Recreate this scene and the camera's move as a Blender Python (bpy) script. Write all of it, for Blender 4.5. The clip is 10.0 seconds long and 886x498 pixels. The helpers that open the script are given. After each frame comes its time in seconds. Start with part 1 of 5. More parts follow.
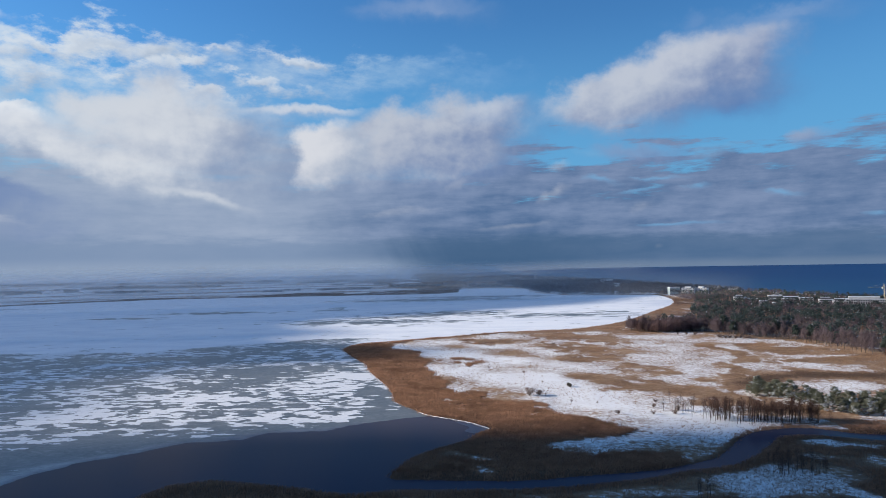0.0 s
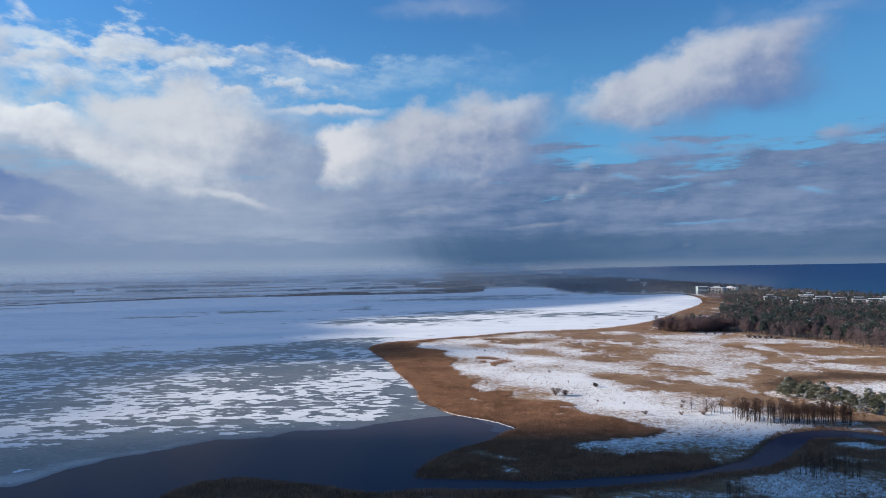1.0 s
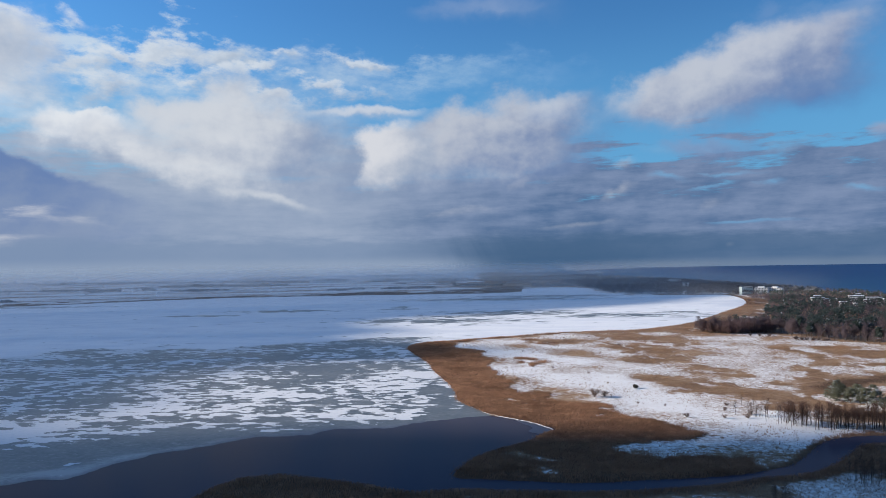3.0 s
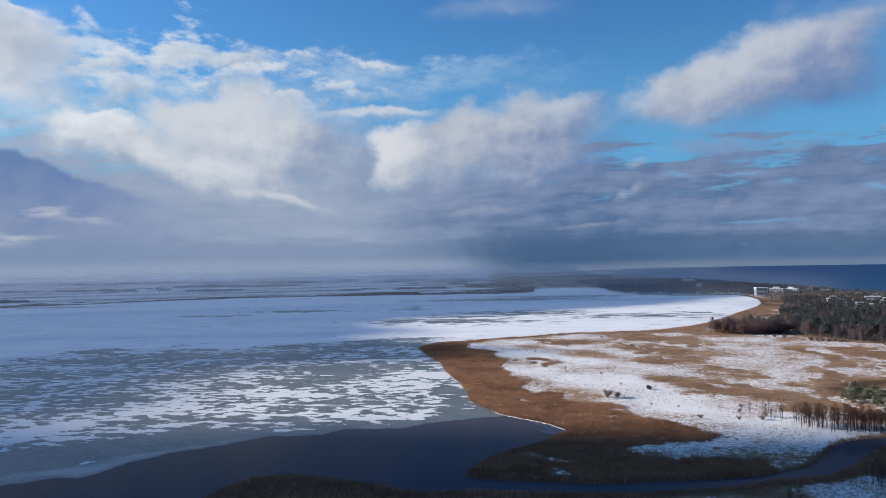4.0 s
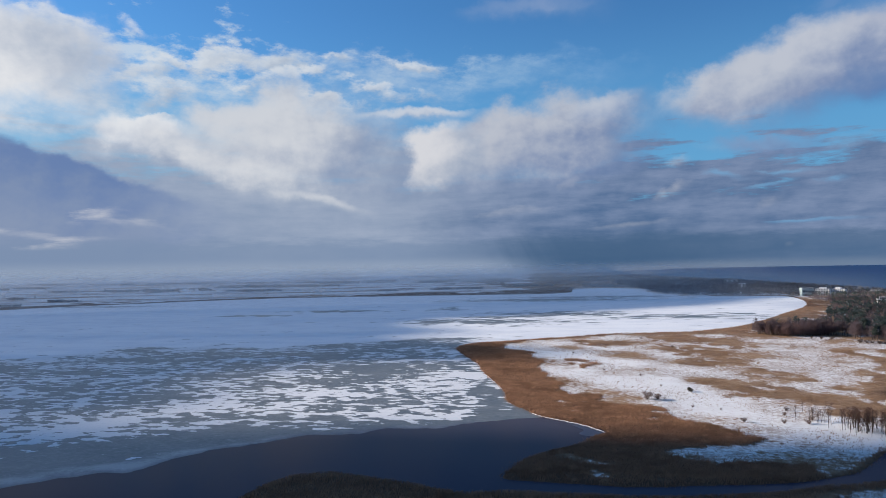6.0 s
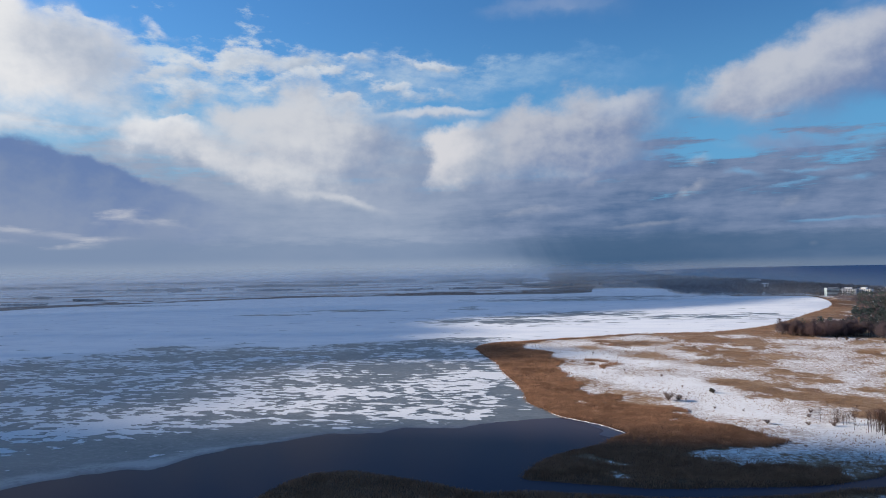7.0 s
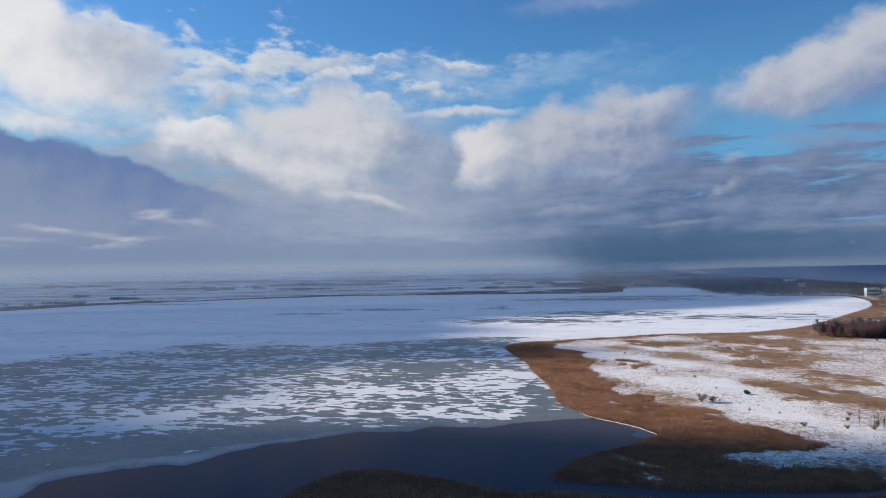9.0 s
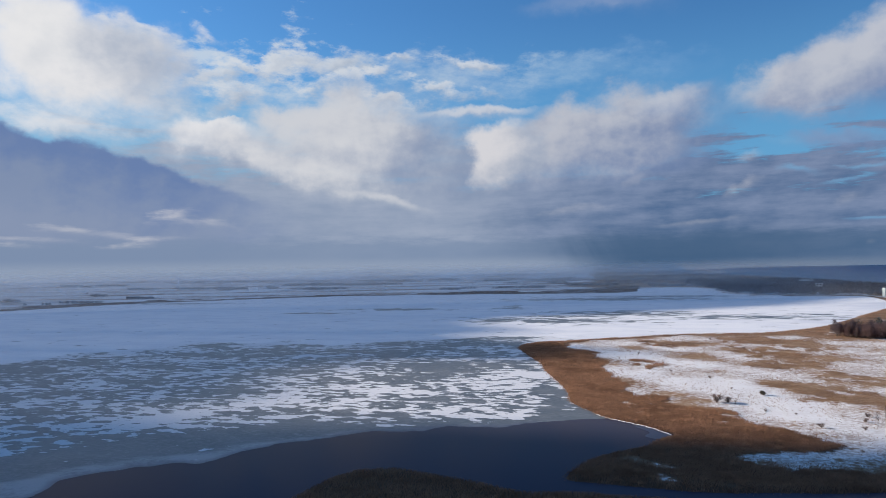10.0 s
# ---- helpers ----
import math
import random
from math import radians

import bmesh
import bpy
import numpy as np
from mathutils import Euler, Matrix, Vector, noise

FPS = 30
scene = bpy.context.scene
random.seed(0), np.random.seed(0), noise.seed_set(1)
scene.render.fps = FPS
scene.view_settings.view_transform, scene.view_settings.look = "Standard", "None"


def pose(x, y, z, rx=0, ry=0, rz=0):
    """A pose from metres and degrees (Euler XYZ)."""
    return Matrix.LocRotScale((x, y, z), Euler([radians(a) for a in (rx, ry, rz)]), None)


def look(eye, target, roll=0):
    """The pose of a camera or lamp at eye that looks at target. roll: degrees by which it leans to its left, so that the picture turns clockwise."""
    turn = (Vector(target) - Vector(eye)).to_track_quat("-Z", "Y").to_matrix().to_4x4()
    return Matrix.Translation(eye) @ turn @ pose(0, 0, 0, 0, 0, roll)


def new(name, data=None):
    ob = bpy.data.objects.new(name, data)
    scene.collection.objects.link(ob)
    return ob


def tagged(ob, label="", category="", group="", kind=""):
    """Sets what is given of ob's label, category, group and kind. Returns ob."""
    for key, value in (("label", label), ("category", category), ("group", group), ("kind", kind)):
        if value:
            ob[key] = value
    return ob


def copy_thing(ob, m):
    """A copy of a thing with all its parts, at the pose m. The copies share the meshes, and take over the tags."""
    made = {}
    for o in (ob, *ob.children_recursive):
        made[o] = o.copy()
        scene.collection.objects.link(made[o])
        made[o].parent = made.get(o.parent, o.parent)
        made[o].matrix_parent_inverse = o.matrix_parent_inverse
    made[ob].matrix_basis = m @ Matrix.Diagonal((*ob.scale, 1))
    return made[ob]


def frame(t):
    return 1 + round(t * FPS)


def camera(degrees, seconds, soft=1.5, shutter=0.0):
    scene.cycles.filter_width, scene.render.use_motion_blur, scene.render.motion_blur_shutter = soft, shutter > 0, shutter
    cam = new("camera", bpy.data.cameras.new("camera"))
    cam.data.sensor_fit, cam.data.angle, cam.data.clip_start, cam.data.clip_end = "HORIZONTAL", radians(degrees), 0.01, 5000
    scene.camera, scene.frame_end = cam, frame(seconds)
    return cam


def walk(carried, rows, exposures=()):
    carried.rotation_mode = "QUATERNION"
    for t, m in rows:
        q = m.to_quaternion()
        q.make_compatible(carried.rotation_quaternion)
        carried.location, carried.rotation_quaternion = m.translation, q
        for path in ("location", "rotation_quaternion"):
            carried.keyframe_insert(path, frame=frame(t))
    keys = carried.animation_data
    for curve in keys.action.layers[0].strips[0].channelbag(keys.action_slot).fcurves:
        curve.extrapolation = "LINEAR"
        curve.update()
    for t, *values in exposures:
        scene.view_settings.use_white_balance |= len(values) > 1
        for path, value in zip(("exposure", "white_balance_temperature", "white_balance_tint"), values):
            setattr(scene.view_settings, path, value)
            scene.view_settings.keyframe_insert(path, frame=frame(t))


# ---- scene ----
# ---------------------------------------------------------------- camera
EYE = 70.0
cam = camera(65.8, 10.0, 0.6)
ROWS = [  # seconds, yaw, pitch, lean to the right
    (0.0, 0.0, 1.531, 0.965), (0.5, 1.113, 1.515, 0.97), (1.0, 2.1, 1.503, 0.975), (1.5, 2.95, 1.503, 0.98),
    (2.0, 3.86, 1.517, 0.98), (2.5, 4.67, 1.53, 0.975), (4.0, 6.26, 1.592, 0.98), (4.5, 6.995, 1.613, 0.985),
    (5.0, 7.752, 1.64, 0.99), (5.5, 8.52, 1.66, 1.01), (7.0, 10.94, 1.672, 1.02), (7.5, 11.61, 1.669, 1.01),
    (8.0, 12.205, 1.662, 0.985), (8.5, 12.815, 1.656, 0.975), (9.0, 13.418, 1.647, 0.965), (9.5, 13.966, 1.642, 0.96),
    (10.0, 14.52, 1.638, 0.96),
]
walk(cam, [(t, pose(0, 0, EYE, 90 + pitch, 0, yaw) @ pose(0, 0, 0, 0, 0, -lean)) for t, yaw, pitch, lean in ROWS],
     exposures=[(0.0, 1.01, 6270, 8), (5.0, 0.98, 6380, 8.5), (10.0, 0.94, 6530, 10)])

# ---------------------------------------------------------------- light
SUN_AZ, SUN_EL = -80.0, 17.0  # degrees, from straight ahead to the right; above the horizon
SUN_WAY = Vector((math.sin(radians(SUN_AZ)) * math.cos(radians(SUN_EL)), math.cos(radians(SUN_AZ)) * math.cos(radians(SUN_EL)), math.sin(radians(SUN_EL))))
sun = new("sun", bpy.data.lights.new("sun", "SUN"))
sun.data.energy, sun.data.angle, sun.data.color = 4.1, radians(0.4), (1.0, 0.885, 0.745)
sun.matrix_world = look(SUN_WAY * 100, (0, 0, 0))


class Nodes:
    """Short hand for node trees."""

    def __init__(self, tree):
        self.tree = tree

    def add(self, kind, **props):
        n = self.tree.nodes.new(kind)
        for key, value in props.items():
            setattr(n, key, value)
        return n

    def put(self, socket, value):
        if isinstance(value, bpy.types.NodeSocket):
            self.tree.links.new(value, socket)
        else:
            socket.default_value = value

    def math(self, op, *values, clamp=False):
        n = self.add("ShaderNodeMath", operation=op, use_clamp=clamp)
        for s, v in zip(n.inputs, values):
            self.put(s, v)
        return n.outputs[0]

    def step(self, value, low, high, to_low=0.0, to_high=1.0):
        n = self.add("ShaderNodeMapRange", interpolation_type="SMOOTHSTEP")
        for s, v in zip(n.inputs[:5], (value, low, high, to_low, to_high)):
            self.put(s, v)
        return n.outputs[0]

    def mix(self, factor, a, b, blend="MIX"):
        n = self.add("ShaderNodeMix", data_type="RGBA", blend_type=blend)
        self.put(n.inputs[0], factor)
        for s, v in ((n.inputs[6], a), (n.inputs[7], b)):
            self.put(s, (*v, 1.0) if isinstance(v, tuple) and len(v) == 3 else v)
        return n.outputs[2]

    def vec(self, x, y, z=0.0):
        n = self.add("ShaderNodeCombineXYZ")
        for s, v in zip(n.inputs, (x, y, z)):
            self.put(s, v)
        return n.outputs[0]

    def noise(self, where, scale, detail=4.0, rough=0.5, lac=2.0, dist=0.0):
        n = self.add("ShaderNodeTexNoise")
        n.inputs["Scale"].default_value, n.inputs["Detail"].default_value = scale, detail
        n.inputs["Roughness"].default_value, n.inputs["Lacunarity"].default_value = rough, lac
        n.inputs["Distortion"].default_value = dist
        self.put(n.inputs["Vector"], where)
        return n.outputs["Fac"]


world = bpy.data.worlds.new("sky")
scene.world = world
world.use_nodes = True
world.node_tree.nodes.clear()
W = Nodes(world.node_tree)
upwards = W.add("ShaderNodeTexCoord").outputs["Generated"]
sky = W.add("ShaderNodeTexSky", sky_type="NISHITA", sun_disc=False, sun_elevation=radians(SUN_EL), sun_rotation=radians(SUN_AZ),
            air_density=1.0, dust_density=0.2, ozone_density=3.0)
W.put(sky.inputs["Vector"], upwards)
way = W.add("ShaderNodeSeparateXYZ")
W.put(way.inputs[0], upwards)
DEG = 180 / math.pi
u = W.math("MULTIPLY", W.math("ARCTAN2", way.outputs[0], way.outputs[1]), DEG)  # azimuth
v = W.math("MULTIPLY", W.math("ARCSINE", way.outputs[2]), DEG)  # height


def vapour(du, dv, scale, seed, detail=8.0, rough=0.58, tall=1.5, slant=None):
    """Billows of cloud, centred on nought."""
    uu, vv = W.math("ADD", u, du), W.math("ADD", v, dv)
    x1, y1 = W.math("MULTIPLY", uu, scale), W.math("MULTIPLY", vv, scale * tall)
    if slant is None:
        slant = 0.45 if tall < 3 else 0.04
    x2 = W.math("ADD", x1, W.math("MULTIPLY", y1, slant))
    y2 = W.math("SUBTRACT", y1, W.math("MULTIPLY", x1, slant))
    n = W.noise(W.vec(x2, y2, W.math("ADD", W.math("MULTIPLY", x1, 0.3), seed)), 1.0, detail, rough, 2.13, 0.0)
    return W.math("MULTIPLY", W.math("SUBTRACT", n, 0.5), 2.0)


N1 = vapour(0, 0, 0.12, 2.3, 7.0, 0.52)
N2 = vapour(0, 0, 0.36, 7.1, 5.0, 0.5)
R1, R1s = vapour(0, 0, 0.2, 4.3, 4.0, 0.5, 1.25, 0.2), vapour(-0.8, 0.8, 0.2, 4.3, 4.0, 0.5, 1.25, 0.2)
R2, R2s = vapour(0, 0, 0.62, 8.3, 4.0, 0.55, 1.25, 0.2), vapour(-0.25, 0.25, 0.62, 8.3, 4.0, 0.55, 1.25, 0.2)
STREAK = vapour(0, 0, 0.1, 5.5, 7.0, 0.6, 6.5)
STREAK2 = vapour(0, 0, 0.3, 9.5, 5.0, 0.6, 5.0)
PUFF = vapour(0, 0, 0.26, 3.7, 8.0, 0.6, 2.4, -0.35)
RELIEF = W.math("ADD", W.math("MULTIPLY", W.math("SUBTRACT", R1, R1s), 1.15), W.math("MULTIPLY", W.math("SUBTRACT", R2, R2s), 0.22))
# slow and quick winds that fray the outlines, weaker towards the skyline
CALM = W.step(v, 1.5, 9.0, 0.12, 1.0)
WIND_U = W.math("MULTIPLY", vapour(0, 0, 0.16, 11.7, 8.0, 0.55, 1.3, 0.0), 5.0)
WIND_V = W.math("MULTIPLY", W.math("MULTIPLY", vapour(0, 0, 0.16, 15.2, 8.0, 0.55, 1.3, 0.0), 3.2), CALM)

colour = W.mix(1.0, sky.outputs[0], (0.064, 0.113, 0.151), "MULTIPLY")
colour = W.mix(W.step(v, 21.0, 9.0, 0.0, 0.55), colour, (0.135, 0.38, 0.63))  # paler low down
colour = W.mix(W.math("MULTIPLY", W.step(u, -12.0, -32.0), W.step(v, 17.0, 9.0, 0.0, 0.6)), colour, (0.26, 0.48, 0.66))  # and towards the sun


def heap_group():
    """One heap of cloud over a colour: crisp and lit on the side of the sun, soft and shaded on the other."""
    tree = bpy.data.node_groups.new("cloud_heap", "ShaderNodeTree")
    for name in HEAP_SOCKETS:
        kind = "NodeSocketColor" if name in ("under", "bright", "shade") else "NodeSocketFloat"
        tree.interface.new_socket(name, in_out="INPUT", socket_type=kind)
    tree.interface.new_socket("colour", in_out="OUTPUT", socket_type="NodeSocketColor")
    g = Nodes(tree)
    i = g.add("NodeGroupInput").outputs
    below = g.add("ShaderNodeSeparateColor")  # a breath of the colour below keeps the heaps in their order
    g.put(below.inputs[0], i["under"])
    du = g.math("SUBTRACT", g.math("MULTIPLY_ADD", i["wind_u"], i["fray"], g.math("MULTIPLY_ADD", below.outputs[0], 1e-7, i["u"])), i["cu"])
    dv = g.math("SUBTRACT", g.math("MULTIPLY_ADD", i["wind_v"], i["fray"], i["v"]), g.math("MULTIPLY_ADD", du, i["rise"], i["cv"]))
    a, b = g.math("DIVIDE", du, i["ru"]), g.math("DIVIDE", dv, i["rv"])
    r = g.math("SQRT", g.math("MULTIPLY_ADD", a, a, g.math("MULTIPLY", b, b)))
    body = g.math("SUBTRACT", g.math("MULTIPLY_ADD", i["grain"], i["ragged"], 1.25), r)
    s = g.math("MULTIPLY_ADD", a, i["light_u"], g.math("MULTIPLY", b, i["light_v"]))
    rim = g.math("MULTIPLY", i["edge"], g.step(s, -0.7, 0.9, 2.2, 1.0))
    f = g.math("MULTIPLY", g.step(body, 0.0, rim), i["alpha"])
    s = g.math("MULTIPLY_ADD", i["relief_map"], i["relief"], g.math("ADD", s, i["mid"]))
    lit = g.mix(g.step(s, -0.9, 0.9), i["shade"], i["bright"])
    g.put(g.add("NodeGroupOutput").inputs[0], g.mix(f, i["under"], lit))
    return tree


HEAP_SOCKETS = ("under", "u", "v", "wind_u", "wind_v", "relief_map", "grain", "bright", "shade", "cu", "cv", "ru", "rv", "rise", "alpha", "edge", "light_u", "light_v", "mid", "fray", "relief", "ragged")
HEAP = heap_group()


def heap(c, cu, cv, ru, rv, rise, bright, shade, alpha=1.0, edge=0.5, light=(-0.55, 0.75), mid=0.0, fray=1.0, relief=1.0, grain=0.0, ragged=0.0):
    n = W.add("ShaderNodeGroup", node_tree=HEAP)
    values = (c, u, v, WIND_U, WIND_V, RELIEF, grain, (*bright, 1.0), (*shade, 1.0), cu, cv, ru, rv, rise, alpha, edge, light[0], light[1], mid, fray, relief, ragged)
    for socket, value in zip(n.inputs, values):
        W.put(socket, value)
    return n.outputs[0]


WHITE, CREAM, PALE = (0.82, 0.82, 0.84), (0.72, 0.725, 0.755), (0.38, 0.44, 0.55)
# thin veils high up
colour = heap(colour, -0.5, 20.5, 6.6, 1.09, -0.06, (0.4, 0.46, 0.62), (0.2, 0.31, 0.53), alpha=0.6, edge=1.1, fray=0.7)
colour = heap(colour, 28.2, 17.7, 4.1, 1.30, -0.07, (0.36, 0.44, 0.62), (0.2, 0.31, 0.53), alpha=0.65, edge=1.1)
colour = heap(colour, 22.3, 18.5, 2.5, 1.20, -0.04, (0.3, 0.39, 0.6), (0.2, 0.31, 0.53), alpha=0.4, edge=1.1)
colour = heap(colour, -3.9, 15.1, 8.5, 1.43, -0.08, (0.4, 0.55, 0.72), (0.26, 0.44, 0.67), alpha=0.75, edge=1.3, grain=PUFF, ragged=1.3)
colour = heap(colour, -14.3, 15.2, 11.6, 2.31, -0.10, (0.5, 0.6, 0.74), (0.32, 0.48, 0.69), alpha=0.8, edge=1.2, grain=PUFF, ragged=1.7)
colour = heap(colour, 3.6, 15.6, 5.0, 1.22, -0.07, (0.28, 0.45, 0.7), (0.22, 0.4, 0.66), alpha=0.45, edge=1.3, grain=PUFF, ragged=1.3)
# closed deck below, torn open into streaks at its upper edge over the sea
height = W.math("ADD", v, W.math("MULTIPLY", N1, 1.2))
top = W.math("ADD", W.math("MULTIPLY", STREAK, 9.0), W.step(u, -10.0, 12.0, 9.4, 8.9))
deck = W.step(W.math("SUBTRACT", top, height), W.step(u, -5.0, 8.0, -2.0, -0.9), W.step(u, -5.0, 8.0, 2.6, 1.3))
tone = W.math("ADD", W.math("ADD", 0.5, W.math("ADD", W.math("MULTIPLY", STREAK2, 0.3), W.math("MULTIPLY", N2, 0.28))), W.math("ADD", W.math("MULTIPLY", STREAK, 0.6), W.math("MULTIPLY", RELIEF, 0.25)))
right = W.mix(W.step(tone, 0.0, 1.0), (0.078, 0.148, 0.29), (0.23, 0.295, 0.45))
left = W.mix(W.step(tone, -0.2, 1.2), (0.24, 0.315, 0.455), (0.37, 0.43, 0.555))
side = W.step(W.math("ADD", u, W.math("MULTIPLY", N1, 5.0)), -17.0, 1.0)
colour = W.mix(deck, colour, W.mix(side, left, right))
# gaps of blue between the streaks over the sea
colour = heap(colour, 13.3, 8.8, 2.5, 0.61, -0.06, (0.19, 0.4, 0.64), (0.15, 0.34, 0.58), alpha=0.8, edge=1.0, fray=0.5, grain=STREAK2, ragged=0.6)
colour = heap(colour, 13.6, 7.0, 1.8, 0.31, -0.17, (0.19, 0.4, 0.64), (0.15, 0.34, 0.58), alpha=0.8, edge=1.0, fray=0.5, grain=STREAK2, ragged=0.6)
colour = heap(colour, 22.0, 8.5, 2.1, 0.57, -0.07, (0.19, 0.4, 0.64), (0.15, 0.34, 0.58), alpha=0.8, edge=1.0, fray=0.5, grain=STREAK2, ragged=0.6)
colour = heap(colour, 16.6, 6.2, 2.2, 0.21, 0.04, (0.19, 0.4, 0.64), (0.15, 0.34, 0.58), alpha=0.8, edge=1.0, fray=0.5, grain=STREAK2, ragged=0.6)
colour = heap(colour, 18.0, 7.0, 2.3, 0.21, -0.08, (0.19, 0.4, 0.64), (0.15, 0.34, 0.58), alpha=0.8, edge=1.0, fray=0.5, grain=STREAK2, ragged=0.6)
colour = heap(colour, 20.3, 6.0, 0.9, 0.33, 0.04, (0.19, 0.4, 0.64), (0.15, 0.34, 0.58), alpha=0.8, edge=1.0, fray=0.5, grain=STREAK2, ragged=0.6)
colour = heap(colour, 18.9, 3.1, 3.4, 0.15, -0.01, (0.19, 0.4, 0.64), (0.15, 0.34, 0.58), alpha=0.8, edge=1.0, fray=0.5, grain=STREAK2, ragged=0.6)
colour = heap(colour, 32.4, 3.3, 1.0, 0.24, -0.06, (0.19, 0.4, 0.64), (0.15, 0.34, 0.58), alpha=0.8, edge=1.0, fray=0.5, grain=STREAK2, ragged=0.6)
colour = heap(colour, 32.7, 1.6, 0.8, 0.16, -0.04, (0.19, 0.4, 0.64), (0.15, 0.34, 0.58), alpha=0.8, edge=1.0, fray=0.5, grain=STREAK2, ragged=0.6)
colour = heap(colour, 26.3, 5.0, 1.5, 0.21, -0.06, (0.19, 0.4, 0.64), (0.15, 0.34, 0.58), alpha=0.8, edge=1.0, fray=0.5, grain=STREAK2, ragged=0.6)
# small torn heaps high towards the sun
colour = heap(colour, -37.6, 18.3, 2.9, 0.60, -0.22, WHITE, PALE, alpha=0.7, edge=0.9, fray=0.9, mid=0.15, grain=PUFF, ragged=1.4)
colour = heap(colour, -32.9, 18.5, 2.3, 0.86, -0.23, WHITE, PALE, alpha=0.7, edge=0.9, fray=0.9, mid=0.15, grain=PUFF, ragged=1.4)
colour = heap(colour, -28.2, 17.3, 2.1, 0.37, -0.01, WHITE, PALE, alpha=0.7, edge=0.9, fray=0.9, mid=0.15, grain=PUFF, ragged=1.4)
colour = heap(colour, -29.9, 14.4, 12.6, 3.54, -0.05, (0.6, 0.69, 0.79), (0.36, 0.5, 0.68), alpha=0.8, edge=1.0, grain=PUFF, ragged=2.4, mid=0.1)
colour = heap(colour, -33.3, 15.4, 3.3, 0.81, 0.05, (0.68, 0.72, 0.78), PALE, alpha=0.8, edge=0.8, fray=0.9, mid=0.2, grain=PUFF, ragged=1.5)
colour = heap(colour, -29.9, 16.6, 3.1, 0.57, -0.01, (0.68, 0.72, 0.78), PALE, alpha=0.8, edge=0.8, fray=0.9, mid=0.2, grain=PUFF, ragged=1.5)
colour = heap(colour, -25.2, 16.4, 4.5, 1.10, -0.05, (0.68, 0.72, 0.78), PALE, alpha=0.8, edge=0.8, fray=0.9, mid=0.2, grain=PUFF, ragged=1.5)
colour = heap(colour, -20.6, 15.6, 1.4, 0.56, 0.14, (0.68, 0.72, 0.78), PALE, alpha=0.8, edge=0.8, fray=0.9, mid=0.2, grain=PUFF, ragged=1.5)
colour = heap(colour, -30.5, 14.0, 3.4, 1.00, 0.03, (0.68, 0.72, 0.78), PALE, alpha=0.8, edge=0.8, fray=0.9, mid=0.2, grain=PUFF, ragged=1.5)
colour = heap(colour, -22.6, 14.5, 4.2, 0.87, -0.25, (0.68, 0.72, 0.78), PALE, alpha=0.8, edge=0.8, fray=0.9, mid=0.2, grain=PUFF, ragged=1.5)
colour = heap(colour, -18.1, 13.5, 4.1, 0.62, -0.12, (0.68, 0.72, 0.78), PALE, alpha=0.8, edge=0.8, fray=0.9, mid=0.2, grain=PUFF, ragged=1.5)
colour = heap(colour, -17.6, 16.8, 2.1, 0.48, -0.06, (0.68, 0.72, 0.78), PALE, alpha=0.8, edge=0.8, fray=0.9, mid=0.2, grain=PUFF, ragged=1.5)
colour = heap(colour, -31.5, 12.0, 2.4, 0.34, 0.07, (0.68, 0.72, 0.78), PALE, alpha=0.8, edge=0.8, fray=0.9, mid=0.2, grain=PUFF, ragged=1.5)
colour = heap(colour, -12.0, 16.4, 2.8, 0.44, -0.18, (0.68, 0.72, 0.78), PALE, alpha=0.8, edge=0.8, fray=0.9, mid=0.2, grain=PUFF, ragged=1.5)
colour = heap(colour, -14.4, 14.5, 3.7, 0.54, -0.18, (0.68, 0.72, 0.78), PALE, alpha=0.8, edge=0.8, fray=0.9, mid=0.2, grain=PUFF, ragged=1.5)
# the great bright heap towards the sun
colour = heap(colour, -42.1, 15.5, 7.1, 4.35, -0.10, WHITE, (0.58, 0.62, 0.69), edge=0.45, mid=0.45, light=(-0.5, 0.3), fray=1.2)
colour = heap(colour, -38.3, 15.9, 4.4, 3.05, -0.31, (0.6, 0.63, 0.7), (0.36, 0.43, 0.56), alpha=0.9, edge=0.7, mid=-0.1, light=(-0.6, -0.2))
colour = heap(colour, -45.4, 17.0, 4.2, 4.16, 0.15, (0.84, 0.84, 0.85), (0.6, 0.64, 0.7), alpha=0.9, edge=0.9, mid=0.4, light=(-0.3, 0.2))
# broad heaps below it
colour = heap(colour, -32.9, 10.6, 4.9, 1.84, -0.10, (0.78, 0.79, 0.82), (0.44, 0.5, 0.62), edge=0.45, mid=0.1, light=(-0.2, 0.7))
colour = heap(colour, -29.5, 8.7, 4.5, 1.82, -0.28, CREAM, (0.36, 0.43, 0.56), edge=0.7, mid=0.1, light=(-0.4, 0.5))
colour = heap(colour, -24.4, 12.2, 3.9, 1.84, 0.04, (0.58, 0.62, 0.69), (0.4, 0.47, 0.6), edge=0.6, mid=0.15, light=(-0.5, 0.6))
colour = heap(colour, -19.0, 10.0, 9.7, 4.08, -0.08, (0.63, 0.65, 0.7), (0.28, 0.345, 0.49), edge=0.5, light=(-0.75, 0.4), mid=0.0)
colour = heap(colour, -21.3, 9.6, 3.6, 1.53, -0.08, CREAM, (0.45, 0.5, 0.6), alpha=0.75, edge=1.0, light=(-0.3, 0.6), mid=0.15)
colour = heap(colour, -24.0, 7.3, 6.5, 1.89, -0.21, CREAM, (0.32, 0.39, 0.52), edge=0.8, light=(-0.4, 0.65), mid=0.15)
colour = heap(colour, -18.9, 5.6, 4.5, 0.55, -0.20, CREAM, (0.33, 0.4, 0.52), alpha=0.75, edge=0.9, light=(-0.4, 0.9), mid=0.1, fray=0.5)
